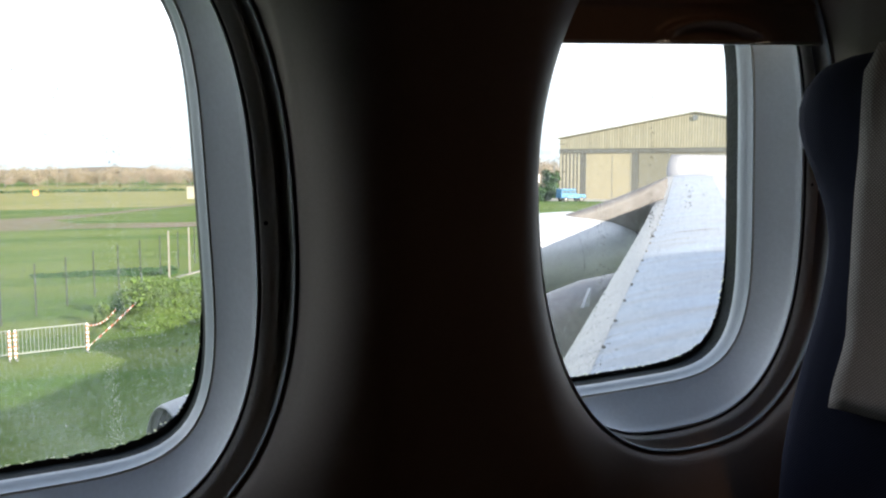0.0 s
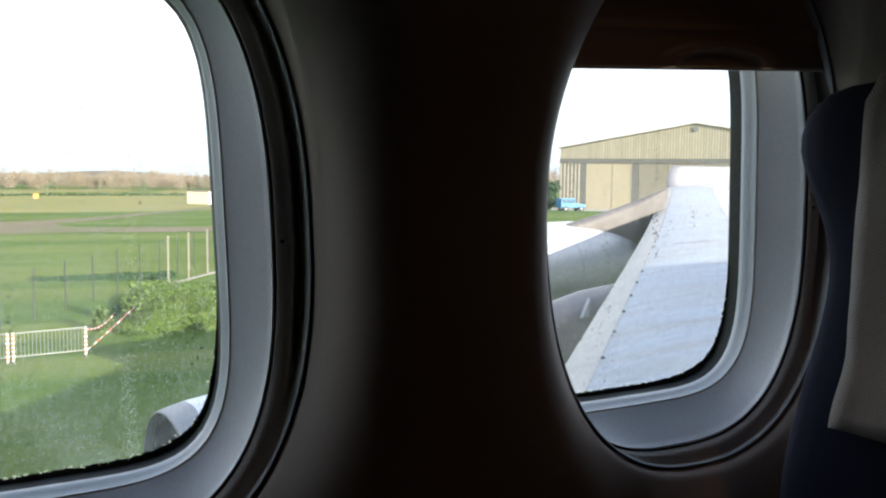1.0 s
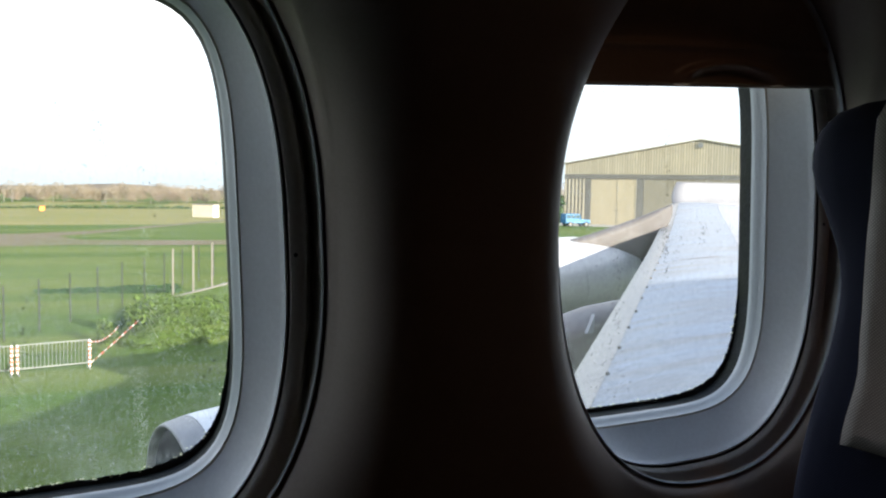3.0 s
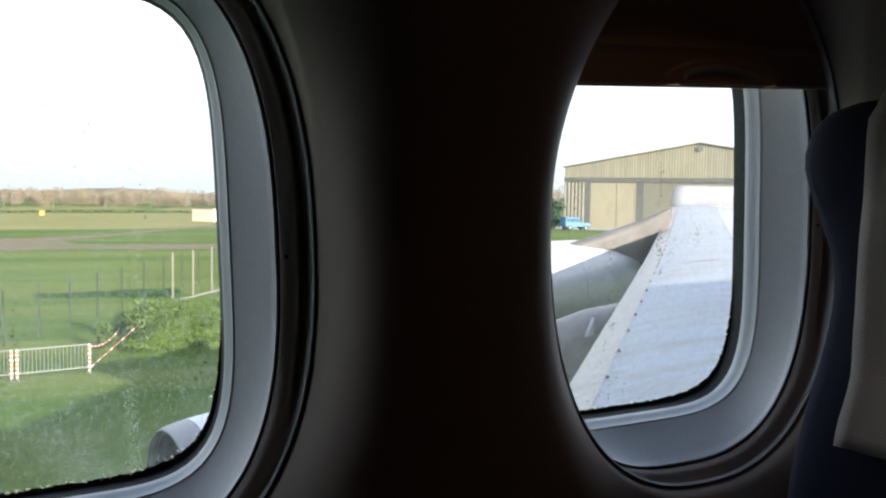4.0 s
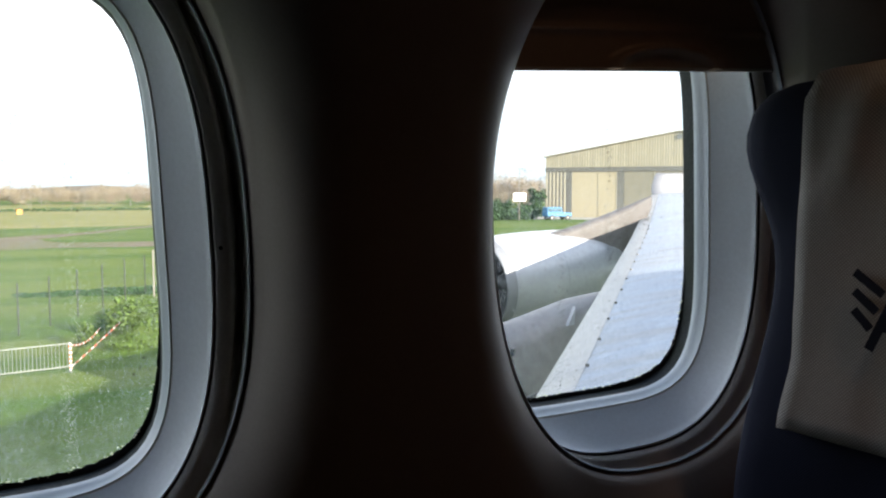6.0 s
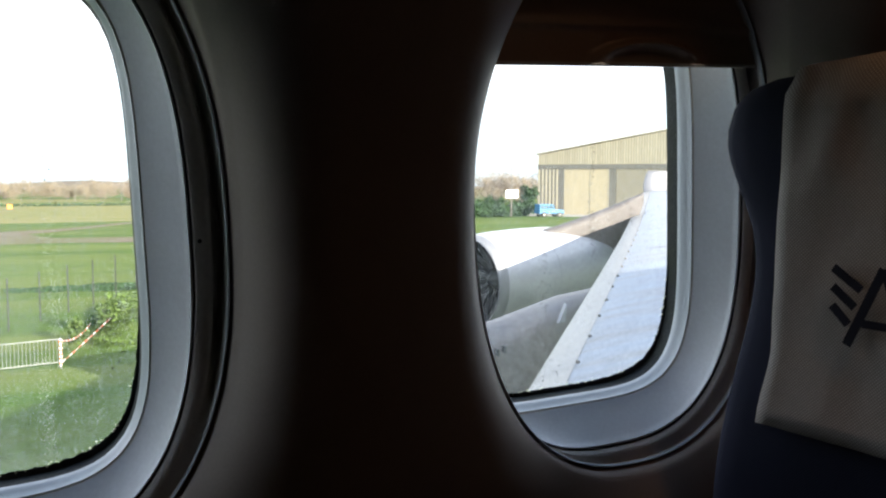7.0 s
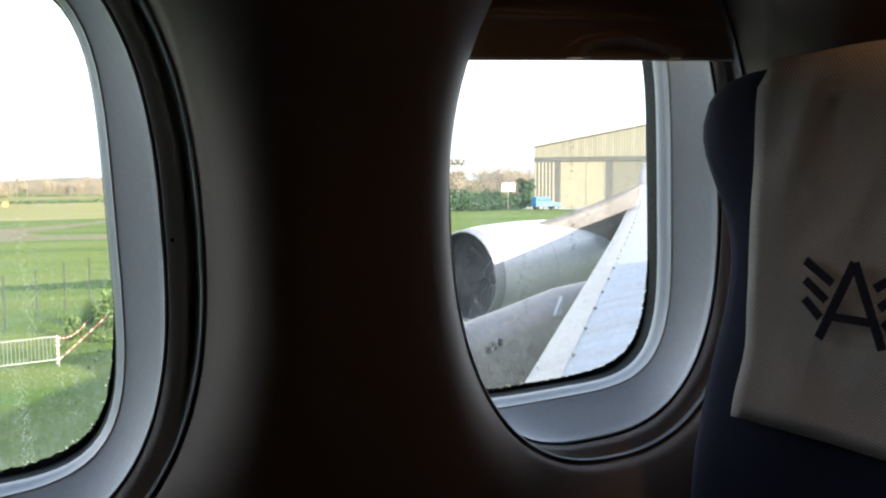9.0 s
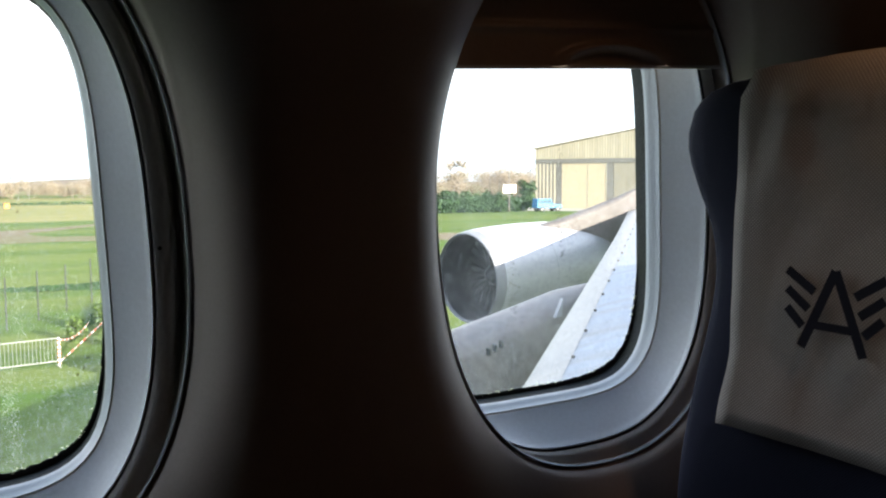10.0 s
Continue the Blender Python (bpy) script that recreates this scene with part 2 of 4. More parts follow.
M_CLOTH = woven("navy_cloth", (0.023, 0.029, 0.068), (0.008, 0.010, 0.024), 0.0016, 0.7)
M_COVER = woven("cover_cloth", (0.74, 0.70, 0.67), (0.34, 0.32, 0.30), 0.0018, 0.6)
M_PRINT = material("navy_print", (0.014, 0.016, 0.032), 0.8, 0, 0.2, 30, 300, 0, 80, None, 0.2)
M_CARPET = material("carpet", (0.04, 0.04, 0.05), 0.95, 0, 0.3, 20, 300, 0.3, 300)
M_SKIN = material("white_paint", (0.66, 0.67, 0.68), 0.4, 0, 0.08, 0.8, 12, 0, 80, None, 0.5)
M_ALU = material("bare_metal", (0.235, 0.28, 0.345), 0.6, 0.12, 0.30, 1.4, 14, 0.06, 30, (0.215, 0.22, 0.225), 0.25, (0.5, 3.0, 1))
M_LE = material("leading_edge_metal", (0.25, 0.247, 0.24), 0.55, 0.3, 0.3, 1.2, 8, 0.04, 30, (0.26, 0.25, 0.23), 0.5, (1, 2.5, 1))
M_GREYP = material("grey_paint", (0.26, 0.27, 0.30), 0.5, 0, 0.12, 0.9, 10, 0, 80, None, 0.4)
M_COWL = material("cowl_metal", (0.33, 0.35, 0.385), 0.42, 0.3, 0.15, 0.9, 7, 0.03, 20, (0.33, 0.34, 0.36), 0.5, (0.5, 1, 1.6))
M_LIPM = material("intake_lip_metal", (0.19, 0.20, 0.22), 0.5, 0.2, 0.15, 0.9, 7, 0.03, 20, None, 0.4)
M_COWLI = material("cowl_paint", (0.46, 0.49, 0.53), 0.45, 0.1, 0.12, 0.9, 7, 0.03, 20, None, 0.4)
# outboard pylon: the wing's shade is put into this dark colour
M_PYLON = material("shaded_pylon_paint", (0.062, 0.057, 0.056), 0.6, 0.0, 0.3, 1.2, 9, 0.05, 20, (0.10, 0.095, 0.095), 0.3)
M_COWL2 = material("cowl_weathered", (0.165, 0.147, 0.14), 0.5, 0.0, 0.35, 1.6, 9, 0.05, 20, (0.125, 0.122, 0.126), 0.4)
M_DARK = material("intake_dark", (0.035, 0.04, 0.045), 0.5, 0.2, 0.3, 3, 20, 0, 80, None, 0.3)
M_SEAM = material("seam", (0.24, 0.24, 0.24), 0.7, 0, 0.3, 3, 20)
M_BOLT = material("bolt", (0.16, 0.15, 0.14), 0.5, 0.6, 0.3, 30, 200)
M_TIP = material("pale_grey_paint", (0.165, 0.172, 0.19), 0.55, 0, 0.12, 0.9, 10, 0, 80, None, 0.4)
# one cladding in two copies; the darker has shade put into its colour
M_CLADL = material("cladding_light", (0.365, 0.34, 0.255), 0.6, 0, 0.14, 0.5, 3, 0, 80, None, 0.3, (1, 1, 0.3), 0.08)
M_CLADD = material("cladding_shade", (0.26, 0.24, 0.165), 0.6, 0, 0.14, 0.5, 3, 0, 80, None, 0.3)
M_DOOR = material("hangar_door_paint", (0.32, 0.288, 0.20), 0.6, 0, 0.10, 0.5, 3, 0, 80, None, 0.3, (1, 1, 0.3))
M_DOORG = material("hangar_door_grey", (0.19, 0.182, 0.14), 0.65, 0, 0.15, 0.5, 3, 0, 80, None, 0.3)
M_STEEL = material("dark_steel", (0.13, 0.13, 0.115), 0.6, 0.1, 0.25, 1.0, 6)
M_ROOF = material("roof_sheet", (0.40, 0.38, 0.30), 0.7, 0, 0.2, 0.4, 3)
M_POSTD = material("dark_post", (0.025, 0.03, 0.03), 0.6, 0.2, 0.3, 5, 40)
M_POSTW = material("pale_concrete", (0.155, 0.148, 0.13), 0.9, 0, 0.2, 4, 30)
M_GALV = material("galvanised", (0.21, 0.222, 0.215), 0.45, 0.5, 0.2, 8, 60)
M_RED = material("red_tape", (0.52, 0.13, 0.07), 0.5, 0, 0.2, 10, 60)
M_WHITE = material("white_plastic", (0.58, 0.57, 0.55), 0.5, 0, 0.1, 10, 60)
M_ORANGE = material("orange_panel", (0.85, 0.26, 0.04), 0.6, 0, 0.15, 3, 20)
M_SHED = material("cream_render", (0.46, 0.42, 0.32), 0.85, 0, 0.12, 1, 8)
M_BLUE = material("blue_car_paint", (0.015, 0.14, 0.30), 0.35, 0, 0.08, 2, 20, 0, 80, None, 0.5)
M_CARGL = material("car_glass", (0.06, 0.10, 0.13), 0.08, 0, 0.1, 2, 20, 0, 80, None, 0.6)
M_TYRE = material("tyre", (0.02, 0.02, 0.02), 0.85, 0, 0.2, 10, 60)
M_LEAF = material("leaves", (0.078, 0.13, 0.028), 0.7, 0, 0.35, 0.5, 6, 0, 80, (0.055, 0.085, 0.026), 0.2, (1, 1, 1), 0, 0.45)
M_HEDGE = material("hedge_leaves", (0.035, 0.075, 0.030), 0.85, 0, 0.3, 0.6, 5, 0, 80, None, 0.2, (1, 1, 1), 0, 0.4)
# twigs lightened and evened out: distance haze is put into the colour
M_WOOD = material("winter_twigs", (0.235, 0.195, 0.155), 0.95, 0, 0.2, 0.05, 0.6, 0, 80, (0.185, 0.165, 0.12), 0.1, (1, 1, 1), 0, 0.2)
M_TRUNK = material("bark", (0.10, 0.08, 0.06), 0.95, 0, 0.3, 2, 20)
M_HILL = material("far_hill", (0.15, 0.13, 0.105), 1.0, 0, 0.2, 0.01, 0.1, 0, 80, None, 0.0)

# ---- mesh helpers ----
def part(name, bm, mat, parent=None, label="", smooth=False, m=None):
    """Links a bmesh as one mesh object, under parent where one is given."""
    me = bpy.data.meshes.new(name)
    bm.to_mesh(me)
    bm.free()
    for f in me.polygons:
        f.use_smooth = smooth
    for mm in (mat if isinstance(mat, (list, tuple)) else (mat,)):
        me.materials.append(mm)
    ob = new(name, me)
    if parent:
        ob.parent = parent
    if m is not None:
        ob.matrix_basis = m
    if label:
        tagged(ob, label)
    return ob


def raw(name, verts, faces, mat, parent=None, label="", smooth=False, m=None):
    me = bpy.data.meshes.new(name)
    me.from_pydata([tuple(v) for v in verts], [], [tuple(f) for f in faces])
    me.update()
    bm = bmesh.new()
    bm.from_mesh(me)
    bpy.data.meshes.remove(me)
    return part(name, bm, mat, parent, label, smooth, m)


def empty(name, m=None):
    ob = new(name)
    ob.empty_display_size = 0.1
    if m is not None:
        ob.matrix_basis = m
    return ob


def box(bm, x0, x1, y0, y1, z0, z1, bevel=0.0):
    r = bmesh.ops.create_cube(bm, size=1)
    for v in r["verts"]:
        v.co = Vector(((x0 + x1) / 2 + v.co.x * (x1 - x0), (y0 + y1) / 2 + v.co.y * (y1 - y0), (z0 + z1) / 2 + v.co.z * (z1 - z0)))
    if bevel:
        es = {e for v in r["verts"] for e in v.link_edges}
        bmesh.ops.bevel(bm, geom=list(es), offset=bevel, segments=2, profile=0.5, affect="EDGES")
    return bm


def boxed(x0, x1, y0, y1, z0, z1, bevel=0.0):
    return box(bmesh.new(), x0, x1, y0, y1, z0, z1, bevel)


def rod(bm, a, b, r0, r1=None, seg=8):
    """A tapered rod from a to b."""
    a, b = Vector(a), Vector(b)
    d = b - a
    q = d.to_track_quat("Z", "Y").to_matrix().to_4x4()
    bmesh.ops.create_cone(bm, cap_ends=True, segments=seg, radius1=r0, radius2=r0 if r1 is None else r1, depth=d.length,
                          matrix=Matrix.Translation((a + b) / 2) @ q)
    return bm


def loft(rings, closed=True):
    """Faces between rings of equal length; returns verts and faces."""
    n = len(rings[0])
    verts = [v for r in rings for v in r]
    faces = []
    for k in range(len(rings) - 1):
        for i in range(n if closed else n - 1):
            j = (i + 1) % n
            faces.append((k * n + i, k * n + j, (k + 1) * n + j, (k + 1) * n + i))
    return verts, faces


def grid(name, us, vs, f, mat, parent=None, label="", smooth=True, m=None):
    """A sheet f(u, v) over the two lists."""
    verts = [f(u, v) for u in us for v in vs]
    k = len(vs)
    faces = [(i * k + j, (i + 1) * k + j, (i + 1) * k + j + 1, i * k + j + 1) for i in range(len(us) - 1) for j in range(len(vs) - 1)]
    return raw(name, verts, faces, mat, parent, label, smooth, m)


def smoothstep(a, b, x):
    t = min(1.0, max(0.0, (x - a) / (b - a)))
    return t * t * (3 - 2 * t)


# ---- the aircraft's own axes: aft, outward, up; it stands a little nose-down ----
th, ph = radians(2.75), radians(-1.3)
ax_a = Vector((math.cos(th), 0, math.sin(th)))
ax_n0, ax_u0 = Vector((0, 1, 0)), Vector((-math.sin(th), 0, math.cos(th)))
ax_n = ax_n0 * math.cos(ph) - ax_u0 * math.sin(ph)
ax_u = ax_u0 * math.cos(ph) + ax_n0 * math.sin(ph)
AC = Matrix((ax_a, ax_n, ax_u)).transposed().to_4x4()
AC.translation = (0, 0, EYE)

# ---- ground: rises gently away from the aircraft ----
def ground_z(x, y):
    return 2.1 * smoothstep(30, 105, y)


def turf_z(x, y):
    return ground_z(x, y) + 0.05 * noise.noise((x * 0.07, y * 0.07, 0)) * smoothstep(20, 40, y)


def spaced(lo, hi, fine_lo, fine_hi, step, grow=1.35):
    out = list(np.arange(fine_lo, fine_hi + 1e-6, step))
    s, v = step, fine_hi
    while v < hi:
        s *= grow
        v += s
        out.append(v)
    s, v = step, fine_lo
    while v > lo:
        s *= grow
        v -= s
        out.insert(0, v)
    return [float(o) for o in out]


grid("ground", spaced(-4000, 4000, -60, 160, 4), spaced(-4000, 4000, 0, 160, 2.5),
     lambda x, y: (x, y, turf_z(x, y)), M_GRASS)
tagged(bpy.data.objects["ground"], "mown green airfield grass with soft unevenness", "grass", kind="structure")


def ribbon(name, pts, mat, label, lift):
    """A strip on the ground: rows of x, near y, far y."""
    xs = []
    for (x0, a0, b0), (x1, a1, b1) in zip(pts, pts[1:]):
        k = max(2, int(abs(x1 - x0) / 2))
        for i in range(k):
            t = i / k
            xs.append((x0 + (x1 - x0) * t, a0 + (a1 - a0) * t, b0 + (b1 - b0) * t))
    xs.append(pts[-1])
    def f(i, v):
        x, a, b = xs[int(i)]
        wob = 0.9 * noise.noise((x * 0.13, v * 3, 7))
        y = a + (b - a) * v + wob * (1 if v < 0.5 else -1) * (1 if v in (0.0, 1.0) else 0)
        return (x, y, turf_z(x, y) + lift)
    ob = grid(name, range(len(xs)), [i / 12 for i in range(13)], f, mat)
    return tagged(ob, label, "track", kind="structure")


ribbon("dry_field", [(-300, 100, 300), (-6, 112, 300), (30, 128, 300), (80, 150, 300)], M_DRY, "pale dry rough grass beyond the track", 0.012)
ribbon("track", [(-200, 82, 104), (-40, 79.5, 100), (-11, 80, 93), (-7, 80.6, 94), (-4.6, 80.8, 88.5), (-3, 80.8, 86.5), (4.5, 80.8, 85.4), (10.6, 80.6, 85.8), (33, 71.5, 78.5), (70, 60, 66)], M_TRACK, "worn brownish tarmac airfield track", 0.024)
ribbon("track_branch", [(-9, 90, 93.5), (-6.2, 90.5, 96.1), (-3.5, 93, 98), (-0.7, 97, 101), (5.8, 109, 114), (14.8, 128, 134), (26, 145, 151)], M_TRACK, "narrow worn track curving across the grass", 0.036)

# ---- cabin wall with its window openings ----
PITCH = 0.508
SEG = 112
PANE = ((0.455, -0.057), (0.132, 0.187), 4.6)
CREASE = ((0.450, -0.057), (0.1425, 0.192), 4.3)
LINE = ((0.477, -0.060), (0.146, 0.222), 2.65)
EDGE = ((0.491, -0.058), (0.156, 0.239), 2.4)


def oval(c, h, e, n, grow=0.0, seg=SEG):
    """A rounded outline in the wall: centre, half sizes, squareness, depth."""
    out = []
    for i in range(seg):
        a = 2 * math.pi * i / seg
        ca, sa = math.cos(a), math.sin(a)
        k = (abs(ca) ** e + abs(sa) ** e) ** (-1 / e)
        out.append((c[0] + (h[0] + grow) * ca * k, n, c[1] + (h[1] + grow) * sa * k))
    return out


def between(A, B, t, n, grow=0.0):
    mixv = lambda p, q: p + (q - p) * t
    return oval((mixv(A[0][0], B[0][0]), mixv(A[0][1], B[0][1])), (mixv(A[1][0], B[1][0]), mixv(A[1][1], B[1][1])), mixv(A[2], B[2]), n, grow)


def cell(n, u_lo=-0.62, u_hi=0.52, x_lo=0.491 - PITCH / 2, x_hi=0.491 + PITCH / 2):
    """The rectangle of wall round one window, point for point with the ovals."""
    out = []
    cx, cz = EDGE[0]
    for i in range(SEG):
        a = 2 * math.pi * i / SEG
        ca, sa = math.cos(a), math.sin(a)
        k = min((x_hi - cx) / ca if ca > 1e-6 else (x_lo - cx) / ca if ca < -1e-6 else 9, (u_hi - cz) / sa if sa > 1e-6 else (u_lo - cz) / sa if sa < -1e-6 else 9)
        out.append((cx + ca * k, n, cz + sa * k))
    # snap the nearest points to the four corners
    for X in (x_lo, x_hi):
        for Z in (u_lo, u_hi):
            i = min(range(SEG), key=lambda q: (out[q][0] - X) ** 2 + (out[q][2] - Z) ** 2)
            out[i] = (X, n, Z)
    return out


def mixed(R0, R1, t, n):
    return [(a[0] + (b[0] - a[0]) * t, n, a[2] + (b[2] - a[2]) * t) for a, b in zip(R0, R1)]


WALL_IN = 0.546
edge_ring = oval(*EDGE, 0.604, 0.0035)
far_ring = cell(WALL_IN)
wall_rings = [oval(*EDGE, 0.625, 0.0030), oval(*EDGE, 0.606, 0.0030), oval(*EDGE, 0.6000, 0.0042), oval(*EDGE, 0.5955, 0.0075)]
wall_rings += [mixed(oval(*EDGE, 0, 0.0075), far_ring, t, 0.5955 - (0.5955 - WALL_IN) * (1 - (1 - t) ** 4.2)) for t in (0.01, 0.02, 0.04, 0.06, 0.08, 0.13, 0.19, 0.26, 0.35, 0.46, 0.6, 0.78, 1.0)]
skin_rings = [oval(*PANE, 0.690, 0.012), cell(0.700)]
HULL_R, HULL_N, HULL_U = 3.56, -2.72, -0.80


def hull_n(u):
    return HULL_N + math.sqrt(HULL_R ** 2 - (u - HULL_U) ** 2)


wall_rings = [[(x, n - 0.40 * (math.sqrt((z - 0.0) ** 2 + 0.004) + z) * 0.5 * (1 if i > 0 else 0), z) for x, n, z in r] for i, r in enumerate(wall_rings)]
skin_rings[1] = [(x, hull_n(z) - 0.002, z) for x, n, z in skin_rings[1]]
wv, wf = loft(wall_rings)
sv, sf = loft(skin_rings)
def belt(v0, f0):
    """The same stretch of wall round every window, welded into one."""
    bm = bmesh.new()
    for k in range(-5, 2):
        vs = [bm.verts.new((x + k * PITCH, y, z)) for x, y, z in v0]
        for q in f0:
            bm.faces.new([vs[i] for i in q])
    bmesh.ops.remove_doubles(bm, verts=bm.verts[:], dist=0.0004)
    return bm


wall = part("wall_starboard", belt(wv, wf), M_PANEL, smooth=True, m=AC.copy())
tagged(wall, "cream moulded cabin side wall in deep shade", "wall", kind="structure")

# ---- windows: pane, seal, lip, lining, bezel ----
def ring_part(name, rings, mat, parent, label="", smooth=True):
    v, f = loft(rings)
    return raw(name, v, f, mat, parent, label, smooth)


def sealant_width(x, z, c, i, seed):
    """How far the black sealant creeps over the pane."""
    low = smoothstep(-0.10, -0.21, z)
    corner = math.exp(-((x - c[0] - 0.085) / 0.04) ** 2 - ((z + 0.215) / 0.045) ** 2)
    ragged = 0.4 * noise.noise((i * 0.25, seed, 0.0)) + 0.35 * noise.noise((i * 0.93, seed, 3.0))
    return max(0.0001, (0.0000 + 0.0045 * low + 0.0028 * corner) * (1 + 0.55 * ragged))


def inward(p, c, w):
    """The point moved w metres towards the middle of the pane."""
    d = Vector((c[0] - p[0], 0, c[1] - p[2]))
    d = Vector((d.x ** 3, 0, d.z ** 3)).normalized() if d.length else d
    return (p[0] + d.x * w, p[1], p[2] + d.z * w)


def sealant_ring(c, h, e, n, seed):
    return [inward(p, c, sealant_width(p[0], p[2], c, i, seed)) for i, p in enumerate(oval(c, h, e, n, 0.0, 560))]


def mould_flecks(parent, seed):
    """Pale crumbs of mould along the ragged edge of the sealant."""
    r = random.Random(int(seed * 100))
    c = PANE[0]
    edge = sealant_ring(*PANE, 0.6788, seed)
    vs, fs = [], []
    for i, p in enumerate(edge):
        low = smoothstep(-0.10, -0.17, p[2])
        patch = noise.noise((i * 0.06, seed, 8.0)) + 0.5 * noise.noise((i * 0.35, seed, 2.0))
        for _ in range(2):
            if r.random() > low * (0.10 + 1.5 * max(0.0, patch)):
                continue
            q = inward(p, c, r.gauss(0.0006, 0.0009))
            size = r.uniform(0.0002, 0.0007) * (1 + 0.9 * (patch > 0.3))
            o = len(vs)
            for k in range(5):
                a = 2 * math.pi * k / 5 + r.random()
                vs.append((q[0] + size * 1.8 * math.cos(a), q[1], q[2] + size * math.sin(a)))
            fs.append(tuple(range(o, o + 5)))
    raw("mould", vs, fs, M_MOSS, parent, "pale green crumbs of mould along the sealant")


def dried(name, mat, parent, trails, seed, label):
    """Tiny dried drops in trails on the pane: x, top, bottom, half width, count, size."""
    r = random.Random(seed)
    vs, fs = [], []
    for x, z0, z1, w, count, size in trails:
        for _ in range(count):
            t = r.random()
            px, pz = x + r.gauss(0, w * 0.6), z0 + (z1 - z0) * t
            q = size * r.uniform(0.4, 1.3)
            o = len(vs)
            for k in range(6):
                a = 2 * math.pi * (k + 0.6 * r.random()) / 6
                vs.append((px + q * math.cos(a), 0.6812, pz + q * 1.8 * math.sin(a)))
            fs.append(tuple(range(o, o + 6)))
    raw(name, vs, fs, mat, parent, label)


# trails on the two panes in view; the others share the second set
DARK = {0: [(0.4435, -0.085, -0.165, 0.004, 60, 0.00045), (0.4990, 0.035, -0.045, 0.0035, 60, 0.00040), (0.4975, -0.070, -0.115, 0.004, 55, 0.00045),
            (0.5425, -0.065, -0.09, 0.004, 26, 0.0004), (0.47, 0.11, -0.23, 0.07, 70, 0.0003), (0.435, -0.17, -0.235, 0.02, 90, 0.0004)],
        -1: [(0.46, 0.10, -0.23, 0.08, 60, 0.00028), (0.56, -0.03, -0.20, 0.012, 30, 0.0003)]}
PALE = {0: [(0.4420, -0.080, -0.175, 0.006, 700, 0.00022), (0.4970, 0.02, -0.10, 0.006, 300, 0.0002), (0.425, -0.165, -0.240, 0.03, 1500, 0.00022), (0.56, -0.02, -0.20, 0.02, 300, 0.0002)],
        -1: [(0.5160, -0.155, -0.236, 0.006, 700, 0.00022), (0.5270, -0.045, -0.14, 0.005, 420, 0.0002), (0.55, -0.09, -0.21, 0.025, 700, 0.0002), (0.44, -0.15, -0.238, 0.06, 700, 0.0002)]}


